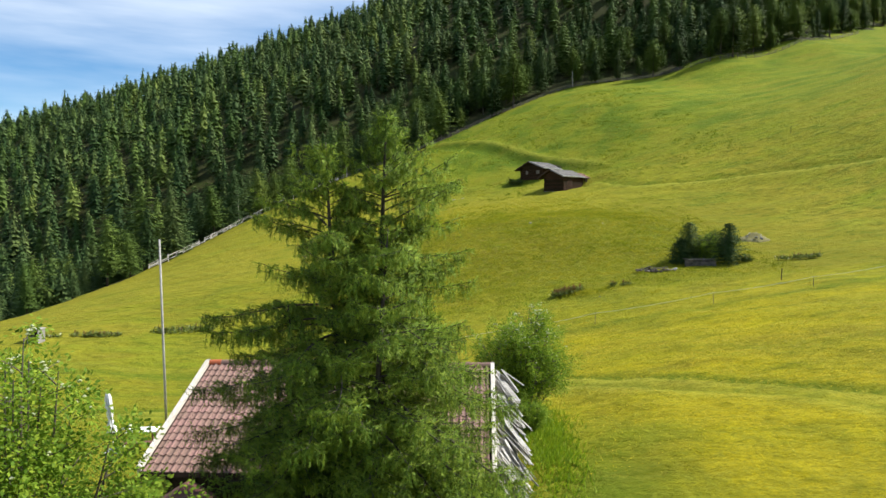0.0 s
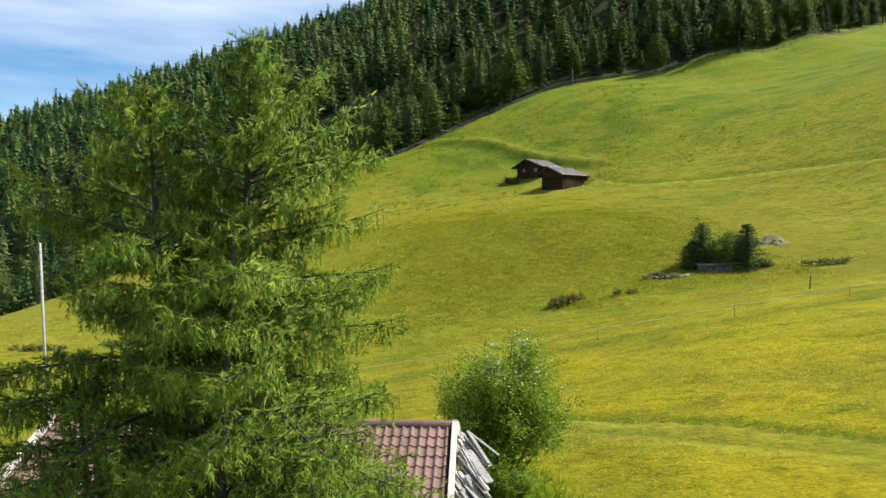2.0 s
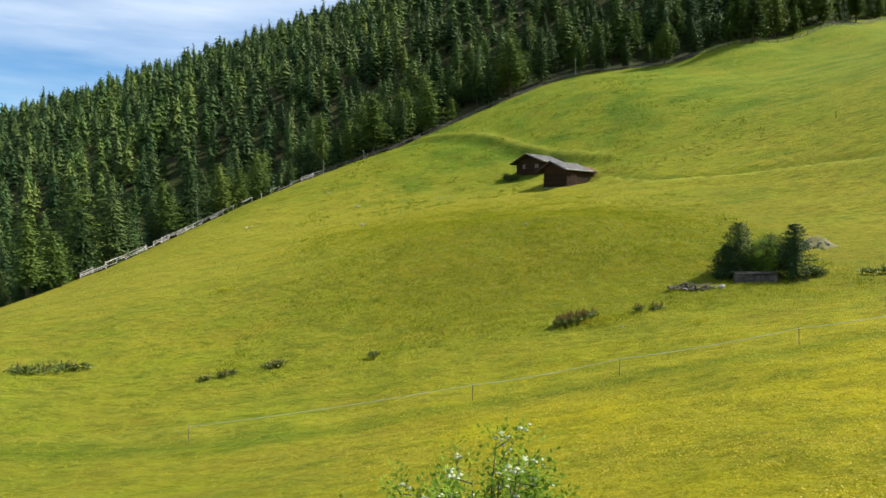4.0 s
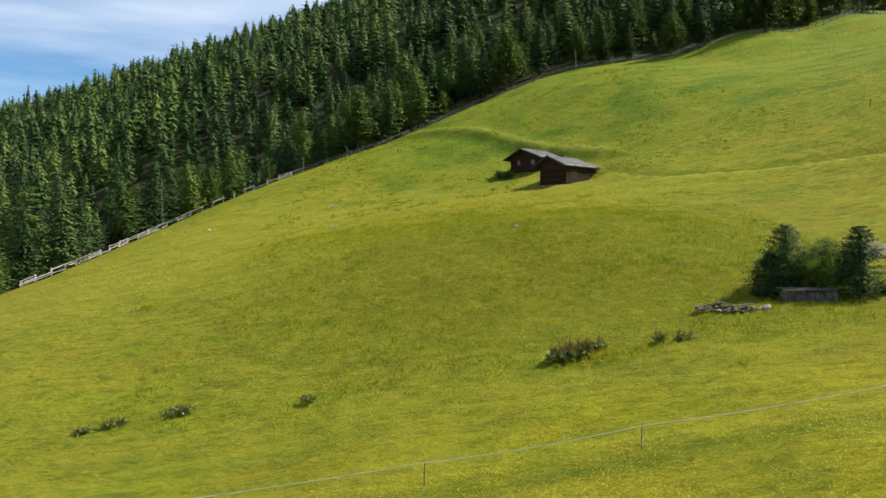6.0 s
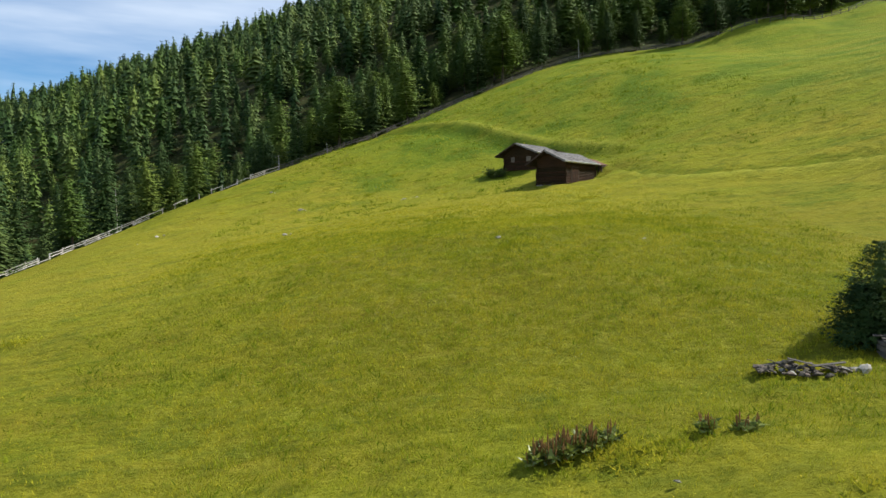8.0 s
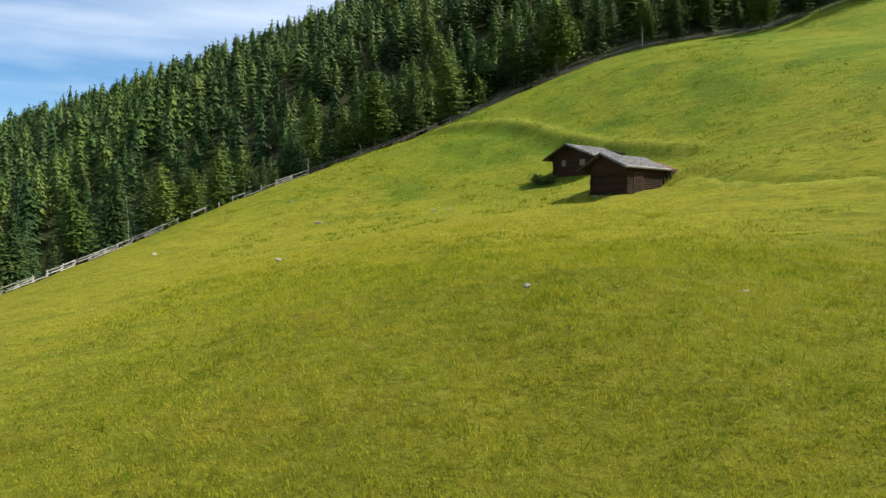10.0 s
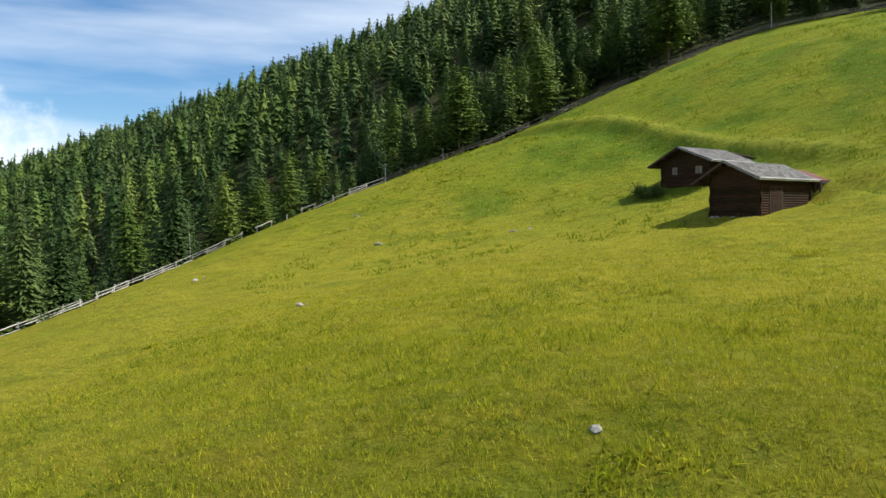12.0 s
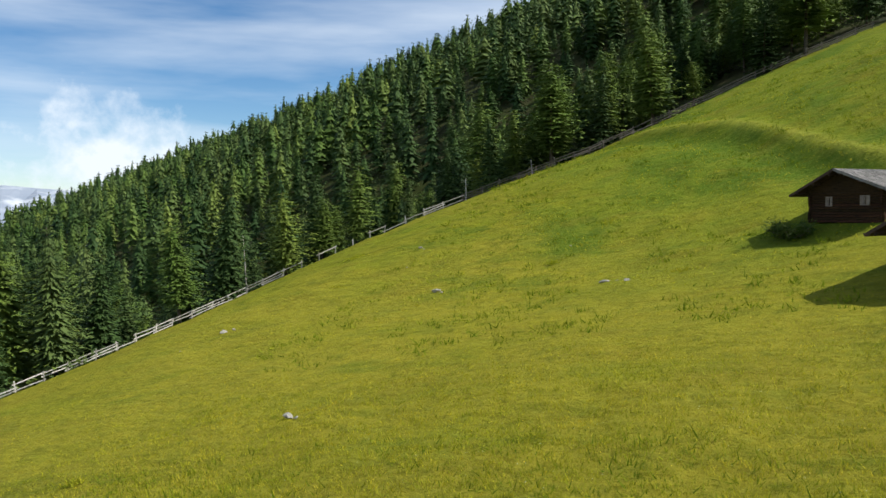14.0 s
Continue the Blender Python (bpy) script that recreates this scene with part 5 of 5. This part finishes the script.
def dock(name, x, y, stalks, wide, deep, tall, seed, label, turn=0.0, brown=1.0):
    """A clump of dock: broad leaves below, upright rust-brown seed spikes above."""
    rng = np.random.default_rng(seed)
    ob = root(name, pose(x, y, ground(x, y)), label, "plant", "dock clumps in the meadow")
    leaf_c, leaf_w, spikes = [], [], []
    for k in range(stalks):
        a, r = rng.uniform(0, 6.28), math.sqrt(rng.uniform())
        u, v = r * wide * math.cos(a), r * deep * math.sin(a)
        px, py = u * math.cos(turn) - v * math.sin(turn), u * math.sin(turn) + v * math.cos(turn)
        pz = ground(x + px, y + py) - ground(x, y)
        h = tall * rng.uniform(0.6, 1.1)
        if rng.uniform() < brown:
            tip = (px + rng.normal() * 0.05, py + rng.normal() * 0.05, pz + h)
            mid = ((px + tip[0]) / 2, (py + tip[1]) / 2, pz + h * 0.45)
            spikes.append(tube([(px, py, pz), mid, ((mid[0] + 2 * tip[0]) / 3, (mid[1] + 2 * tip[1]) / 3, pz + h * 0.8), tip], [0.008, 0.014, 0.03, 0.005], 5, False))
        for _ in range(7):
            leaf_c.append((px + rng.normal() * 0.1, py + rng.normal() * 0.1, pz + rng.uniform(0.03, 0.45 * tall)))
            b = rng.uniform(0, 6.28)
            leaf_w.append((math.cos(b), math.sin(b), rng.uniform(0.1, 0.9)))
    v, f = slivers(rng, np.array(leaf_c), np.array(leaf_w), 0.3, 0.13, 1, 0.3)
    geo("foliage", v, f, M_DOCKLEAF, ob, "glossy green dock leaves")
    for s in spikes:
        geo("seed_spike", *s, M_DOCK, ob)


dock("dock_plant", 10.85, 64.8, 95, 1.45, 0.45, 0.68, 41, "long clump of dock with rust-brown seed spikes", 0.35)
dock("dock_plant", 14.9, 64.9, 9, 0.3, 0.2, 0.6, 42, "small dock plant with rust-brown seed spikes")
dock("dock_plant", 16.0, 64.6, 11, 0.42, 0.22, 0.6, 43, "small dock plant with rust-brown seed spikes")
dock("dock_plant", -8.3, 65.4, 26, 0.85, 0.35, 0.38, 44, "clump of dock with rust-brown seed spikes", 0.1)
dock("dock_plant", -11.2, 65.0, 14, 0.6, 0.25, 0.36, 45, "clump of dock with rust-brown seed spikes")
dock("dock_plant", -12.4, 64.6, 8, 0.4, 0.2, 0.34, 46, "small dock plant with rust-brown seed spikes")
dock("dock_plant", -1.8, 64.6, 9, 0.5, 0.25, 0.36, 47, "thin dock plant with rust-brown seed spikes")
dock("dock_plant", 32.8, 68.4, 60, 2.1, 0.5, 0.6, 48, "broad row of pale-flowering dock leaves", -0.1, 0.25)
dock("dock_plant", -31.2, 66.8, 70, 2.3, 0.55, 0.6, 50, "band of brownish dock at the foot of the bank", 0.0, 0.35)
dock("dock_plant", -35.5, 66.2, 24, 1.2, 0.4, 0.5, 51, "thin dark green dock at the foot of the bank", 0.0, 0.2)
dock("dock_plant", -24.0, 67.9, 90, 2.9, 0.7, 0.6, 52, "band of pale-flecked dock at the foot of the bank", 0.05, 0.25)
leafy("alder_shrub", 12.9, 134.6, "low dark green alder shrub below the hut", 1.3, 2.9, 18, 2600, 0.18, M_SHRUB, 61, 0, 0.05, "shrub", leaflets=5, group="shrubs below the hut")
leafy("juniper_shrub", 28.2, 69.2, "small dark shrub beside pale boards", 0.8, 1.0, 9, 900, 0.14, M_SHRUB, 63, 0, 0.05, "shrub", leaflets=5)


def snags():
    """Bare grey trunks that stand along the fence."""
    for x, y, tall, lean, seed in SNAGS:
        rng = np.random.default_rng(seed)
        ob = root("dead_tree", pose(x, y, ground(x, y) - 0.2, lean, -lean, 0), "bare pale grey dead trunk beside the fence", "tree", "dead trunks by the fence")
        ts = np.linspace(0, 1, 7)
        geo("trunk", *tube([(0.05 * math.sin(4 * t), 0.04 * math.cos(3 * t), tall * t) for t in ts], [0.11 * (1 - 0.75 * t) for t in ts], 7), M_GREYWOOD, ob, smooth=True)
        for k in range(9):
            z, a, ln = tall * rng.uniform(0.3, 0.97), rng.uniform(0, 6.28), rng.uniform(0.25, 0.8)
            end = (ln * math.cos(a), ln * math.sin(a), z - ln * rng.uniform(-0.1, 0.6))
            geo("branch_stub", *tube([(0, 0, z), (end[0] * 0.5, end[1] * 0.5, z), end], [0.025, 0.016, 0.006], 4, False), M_GREYWOOD, ob)


SNAGS = [(-42.2, 153.9, 7.2, 0.6, 1), (-14.1, 174.8, 2.2, 1.5, 2), (34.4, 199.8, 4.2, 1.0, 3), (-22.3, 172.9, 3.2, -1.5, 4)]
snags()


def tussocks(spots):
    rng = np.random.default_rng(200)
    c = []
    for x, y, size in spots:
        for a, b in rng.normal(size=(int(60 * size), 2)) * np.array([0.5, 0.28]) * size:
            c.append((x + a, y + b, ground(x + a, y + b)))
    v, f = slivers(rng, np.array(c), np.tile([0, 0, 1.0], (len(c), 1)), 0.26, 0.05, 3, 0.8)
    tagged(geo("tussocks", v, f, M_RANK), "dark green tussocks of rank grass", "grass", kind="stuff")


tussocks(((-16.5, 83.4, 1.3), (-25.0, 148.4, 1.4), (13.2, 64.1, 1.6), (11.6, 64.3, 1.8), (11.0, 85.2, 0.9), (12.0, 84.8, 0.7), (-5.1, 86.5, 0.7), (4.2, 90.5, 0.8), (14.6, 94.5, 1.2), (6.5, 131.8, 1.0),
          (-3.0, 138.4, 0.8), (-22.0, 139.0, 0.7), (10.5, 84.4, 0.9), (12.4, 101.5, 0.7), (-13.5, 104.0, 0.7), (19.5, 108.0, 0.8), (15.5, 113.0, 0.8), (0.2, 146.0, 1.0), (17.2, 60.8, 0.9)))


def tape_fence():
    """A white electric tape on thin posts along the upper side of the lower field."""
    ob = root("electric_fence", Matrix.Identity(4), "white electric fence tape on thin posts", "fence")
    rng = random.Random(12)
    spots = TAPE[1:-1]
    tops = []
    for x, y in spots:
        z = ground(x, y)
        lean = rng.uniform(-0.05, 0.05)
        geo("post", *tube([(x, y, z - 0.2), (x + lean, y, z + 0.88)], [0.02, 0.016], 6), M_OLDWOOD, ob)
        tops.append(Vector((x + lean, y - 0.03, z + 0.82)))
    for a, b in zip(tops, tops[1:]):
        vs = []
        for k in range(9):
            f = k / 8
            p = a.lerp(b, f) - Vector((0, 0, 0.22 * f * (1 - f) * 2))
            vs += [(p.x, p.y, p.z - 0.014), (p.x, p.y, p.z + 0.014), (p.x, p.y + 0.006, p.z + 0.014), (p.x, p.y + 0.006, p.z - 0.014)]
        fs = [(4 * k + i, 4 * k + (i + 1) % 4, 4 * k + 4 + (i + 1) % 4, 4 * k + 4 + i) for k in range(8) for i in range(4)]
        geo("tape", vs, fs, M_TAPE, ob)


tape_fence()
for x, y in ((55.0, 118.6), (26.8, 58.8)):
    z = ground(x, y)
    tagged(geo("marker_post", *tube([(x, y, z - 0.2), (x + 0.05, y, z + 1.0)], [0.045, 0.035], 6), M_DARKWOOD), "short dark wooden post in the grass", "post", "single posts")


# ---- by the farmhouse ----
def parasol():
    x, y = -13.1, 29.2
    z = ground(x, y)
    ob = root("parasol", pose(x, y, z, 2, -4, 0), "closed white parasol on its stand", "parasol")
    geo("pole", *tube([(0, 0, -0.1), (0, 0, 2.35)], [0.025, 0.025], 8), M_GREYWOOD, ob)
    vs, n = [], 14
    prof = [(0.78, 0.17), (1.0, 0.15), (1.2, 0.1), (1.36, 0.075), (1.5, 0.1), (1.85, 0.125), (2.2, 0.11), (2.38, 0.07), (2.45, 0.02)]
    for z, r in prof:
        vs += [(r * (1 + 0.28 * math.cos(7 * a + z * 3)) * math.cos(a), r * (1 + 0.28 * math.cos(7 * a + z * 3)) * math.sin(a), z) for a in np.linspace(0, 2 * math.pi, 28, endpoint=False)]
    fs = [(28 * j + i, 28 * j + (i + 1) % 28, 28 * j + 28 + (i + 1) % 28, 28 * j + 28 + i) for j in range(len(prof) - 1) for i in range(28)]
    geo("canopy", vs, fs, M_CLOTH, ob, smooth=True)
    bm = bmesh.new()
    box(bm, -0.3, 0.3, -0.3, 0.3, -0.05, 0.07, None, 0.02)
    part("base", bm, M_PLASTER, ob)


def garden_table():
    """A white table with two brown benches, beside the parasol."""
    x, y = -12.15, 29.7
    z = ground(x, y)
    ob = root("garden_table", pose(x, y, z, 0, 0, 8), "white garden table on trestle legs beside the parasol", "table")
    bm = bmesh.new()
    box(bm, -0.6, 0.6, -0.38, 0.38, 0.72, 0.76, None, 0.01)
    part("tabletop", bm, M_CLOTH, ob, "plain white tabletop")
    for sx in (-0.45, 0.45):
        for sy in (-0.28, 0.28):
            bm = bmesh.new()
            box(bm, sx - 0.03, sx + 0.03, sy - 0.03, sy + 0.03, -0.15, 0.718)
            part("leg", bm, M_MOSSROOF, ob)
    first = root("garden_bench", pose(x, y - 0.65, z, 0, 0, 8), "low red-brown wooden bench at the table", "bench", "benches at the table")
    for k in range(2):
        bm = bmesh.new()
        box(bm, -0.6, 0.6, -0.14 + 0.145 * k, -0.005 + 0.145 * k, 0.4, 0.44, None, 0.006)
        part("seat_board", bm, M_MOSSROOF, first)
    for sx in (-0.48, 0.48):
        bm = bmesh.new()
        box(bm, sx - 0.025, sx + 0.025, -0.12, 0.12, -0.15, 0.398)
        part("leg", bm, M_MOSSROOF, first)
    copy_thing(first, pose(0, 1.3, 0))


def porch():
    """A small gabled roof over the entrance, in front of the eaves."""
    ob = root("entrance_porch", HOUSE @ Matrix.Translation((-3.3, -6.35, 0)), "small porch with dark boards and pale verge", "porch")
    for s in (-1, 1):
        m = Matrix.Translation((0, 0, 1.88)) @ Matrix.Rotation(radians(34 * s), 4, "Y")
        x0, x1 = sorted((0.0, s * 1.25))
        for k in range(6):
            a = k * s * 1.25 / 6
            bm = bmesh.new()
            p, q = sorted((a, a + s * 0.235))
            box(bm, p, q, -0.95, 1.1, -0.02 + 0.004 * k, 0.015 + 0.004 * k, m)
            part("roof_board", bm, M_MOSSROOF, ob)
        bm = bmesh.new()
        box(bm, x0, x1, -1.07, -0.955, -0.1, 0.1, m, 0.008)
        part("verge_board", bm, M_TRIM, ob)
    for sx in (-0.8, 0.8):
        bm = bmesh.new()
        box(bm, sx - 0.06, sx + 0.06, -0.8, -0.68, -1.3, 1.3)
        part("post", bm, M_DARKWOOD, ob)


def shelter():
    """A small box of pale boards with an open, dark front."""
    x, y = -35.4, 64.3
    ob = root("field_shelter", pose(x, y, ground(x, y), 0, 0, -6), "small pale field shelter with an open dark front", "shelter")
    w, d, h, t = 0.5, 0.5, 1.15, 0.05
    for nm, b in (("side_wall", (-w, -w + t, -d, d, -0.3, h)), ("side_wall", (w - t, w, -d, d, -0.3, h)), ("back_wall", (-w + t, w - t, d - t, d, -0.3, h)), ("roof", (-w - 0.06, w + 0.06, -d - 0.08, d + 0.06, h + 0.002, h + 0.07)),
                  ("floor_board", (-w + t, w - t, -d, d - t, 0.05, 0.1))):
        bm = bmesh.new()
        box(bm, *b, None, 0.006)
        part(nm, bm, M_GREYWOOD if nm in ("side_wall", "roof") else M_DARKWOOD, ob)


parasol()
garden_table()
porch()
shelter()


# the lean-to roofs behind the two huts
def lean_to(m, label, wide, deep, z0, z1, mat):
    ob = root("lean_to_roof", m, label, "roof")
    rng = random.Random(int(wide * 7))
    y = 0.0
    while y < deep:
        w = rng.uniform(0.16, 0.28)
        bm = bmesh.new()
        way = math.atan2(z0 - z1, wide)
        box(bm, -0.03, math.hypot(wide, z0 - z1) + rng.uniform(-0.06, 0.06), y, y + w - 0.01, -0.02, 0.015, Matrix.Translation((0, 0, z0 + rng.uniform(0, 0.02))) @ Matrix.Rotation(way, 4, "Y"))
        part("roof_board", bm, mat, ob)
        y += w
    bm = bmesh.new()
    box(bm, wide - 0.5, wide - 0.44, 0.05, deep - 0.05, -0.8, z1 + 0.02)
    part("side_boarding", bm, M_DARKWOOD, ob, "dark weathered boarding")
    for x, z in ((0.1, z0 - 0.06), (wide - 0.1, z1 - 0.03)):
        bm = bmesh.new()
        box(bm, x - 0.07, x + 0.07, 0.05, deep - 0.05, z - 0.16, z)
        part("beam", bm, M_DARKWOOD, ob)
        for yy in (0.1, deep - 0.1):
            bm = bmesh.new()
            box(bm, x - 0.06, x + 0.06, yy - 0.06, yy + 0.06, -0.8, z - 0.16)
            part("post", bm, M_DARKWOOD, ob)


lean_to(NEAR @ Matrix.Translation((0.9, 6.85, 0)), "low rust-brown board roof behind the hay hut", 3.0, 3.0, 3.2, 2.3, M_MOSSROOF)
lean_to(FAR @ Matrix.Translation((2.2, 6.2, 0)), "low dark board roof behind the log hut", 3.2, 3.6, 2.75, 2.05, M_DARKWOOD)


# ---- grass and flowers ----
def grass(name, label, x0, x1, y0, y1, n, length, width, mat, seed, lie=0.45, up=0.0, patchy=0.0, clump=0.0):
    """Bent grass blades (or, lifted by up, small flower heads) spread over a stretch of the meadow."""
    rng = np.random.default_rng(seed)
    x, y = rng.uniform(x0, x1, n), rng.uniform(y0, y1, n)
    keep = line_distance(x, y, FENCE) < -0.5
    track = line_distance(x, y, TRACK)
    keep &= ~((track > -2.7) & (track < -0.2))
    keep &= ~((np.abs(x + 3.1) < 5.2) & (np.abs(y - 24.45) < 5.0))
    if patchy:
        keep &= np.array([noise.fractal((a * 0.25, b * 0.25, float(seed)), 0.8, 2.0, 4) for a, b in zip(x, y)]) + rng.normal(size=n) * 0.25 > patchy
    if clump:
        keep &= np.array([noise.fractal((a * 1.3, b * 1.6, float(seed)), 0.8, 2.0, 3) for a, b in zip(x, y)]) + rng.normal(size=n) * 0.12 > clump - 0.5
    # thinning out towards the edges of the stretch
    rim = np.minimum(np.minimum(x - x0, x1 - x), np.minimum(y - y0, y1 - y)) + 3.0 * rng.normal(size=n)
    keep &= rng.uniform(size=n) < smooth(rim / 9.0)
    x, y = x[keep], y[keep]
    c = np.stack([x, y, height(x, y) + bumps(x, y) - 0.01 + up * rng.uniform(0.5, 1.1, len(x))], -1)
    a = rng.uniform(0, 6.283, len(x))
    d = unit(np.stack([np.cos(a), np.sin(a), lie + rng.normal(size=len(x)) * 0.25], -1))
    side = unit(np.cross(d, np.array([0, 0, 1.0]) + rng.normal(size=d.shape) * 0.35)) * (width * rng.uniform(0.6, 1.3, len(x)))[:, None] * 0.5
    v = np.stack([c - side, c + side, c + d * (length * rng.uniform(0.6, 1.3, len(x)))[:, None]], 1).reshape(-1, 3)
    tagged(geo(name, v, np.arange(len(v)).reshape(-1, 3), mat), label, "grass" if up == 0 else "flowers", kind="stuff")


grass("meadow_blades", "long yellow-green meadow grass", -4, 26, 22, 64, 90000, 0.14, 0.026, M_BLADE, 71, 0.6)
grass("bank_blades", "long olive meadow grass on the bank", -22, 27, 64, 108, 60000, 0.17, 0.026, M_BLADE, 72, 0.9)
grass("knoll_blades", "dense upright grass on the knoll", -8, 32, 61, 101, 400000, 0.17, 0.021, M_RANK, 79, 2.2, clump=0.38)
grass("low_slope_blades", "dense upright grass below the huts", -18, 26, 88, 117, 140000, 0.17, 0.026, M_BLADE, 80, 1.8, clump=0.38)
grass("plateau_blades", "dry straw-coloured grass on the plateau", -34, 22, 98, 146, 60000, 0.16, 0.035, M_BLADE, 78, 0.5, 0.0, -0.1)
grass("upper_blades", "rank green grass above the huts", -20, 45, 126, 182, 46000, 0.26, 0.07, M_RANK, 73, 0.5, 0.0, 0.05)
grass("yard_blades", "lush green grass round the house", -30, -6, 14, 62, 12000, 0.16, 0.035, M_BLADE, 74)
grass("buttercups", "yellow buttercups scattered through the field", -2, 32, 22, 62, 90000, 0.045, 0.04, M_FLOWER, 76, 0.3, 0.12, -0.1)
grass("white_flowers", "small white flower heads among the grass", -7, 31, 66, 112, 2600, 0.035, 0.035, M_UMBEL, 83, 0.3, 0.2, 0.0)
grass("bank_flowers", "sparse yellow flowers on the bank", -20, 30, 62, 120, 6000, 0.04, 0.04, M_FLOWER, 77, 0.3, 0.12)


def tufts(name, label, x0, x1, y0, y1, n, length, width, blades, seed, patchy):
    """Standing tufts of longer grass, in drifts."""
    rng = np.random.default_rng(seed)
    x, y = rng.uniform(x0, x1, n), rng.uniform(y0, y1, n)
    keep = (line_distance(x, y, FENCE) < -1.0) & (np.array([noise.fractal((a * 0.12, b * 0.12, float(seed)), 0.8, 2.0, 4) for a, b in zip(x, y)]) + rng.normal(size=n) * 0.2 > patchy)
    for m, wide, deep in ((NEAR, 6.0, 8.0), (FAR, 6.5, 8.0)):
        p = m.inverted()
        u, v = p[0][0] * x + p[0][1] * y + p[0][3], p[1][0] * x + p[1][1] * y + p[1][3]
        keep &= ~((np.abs(u) < wide) & (v > -0.5) & (v < deep))
    size = rng.uniform(0.5, 1.25, keep.sum())
    c = np.repeat(np.stack([x[keep], y[keep], height(x[keep], y[keep]) + bumps(x[keep], y[keep]) - 0.05], -1), blades, 0)
    size = np.repeat(size, blades)
    c[:, :2] += rng.normal(size=(len(c), 2)) * (0.28 * size)[:, None]
    v, f = slivers(rng, c, np.tile([0.0, -0.1, 1.0], (len(c), 1)), length * size, width * size, 1, 0.7)
    tagged(geo(name, v, f, M_TUFT), label, "grass", kind="stuff")


tufts("slope_tufts", "thick green grass tufts on the upper slope", -18, 48, 118, 184, 3600, 0.4, 0.07, 12, 81, -0.02)
tufts("bank_tufts", "olive grass tufts on the bank", -12, 31, 64, 106, 7000, 0.3, 0.035, 12, 82, -0.12)


def lush_patch():
    rng = np.random.default_rng(75)
    n = 2600
    x, y = 3.5 + rng.normal(size=n) * 0.5, 25.5 + rng.normal(size=n) * 2.2
    keep = (x > 2.6) & (y > 20.5)
    c = np.stack([x[keep], y[keep], height(x[keep], y[keep]) + bumps(x[keep], y[keep])], -1)
    v, f = slivers(rng, c, np.tile([0.1, 0, 1.0], (len(c), 1)), 0.26, 0.045, 2, 0.5)
    tagged(geo("lush_grass", v, f, M_LUSH), "tall fresh green grass beside the boards", "grass", kind="stuff")


lush_patch()


# ---- roof tiles, piece by piece ----
roof_tiles(farmhouse, pitch)
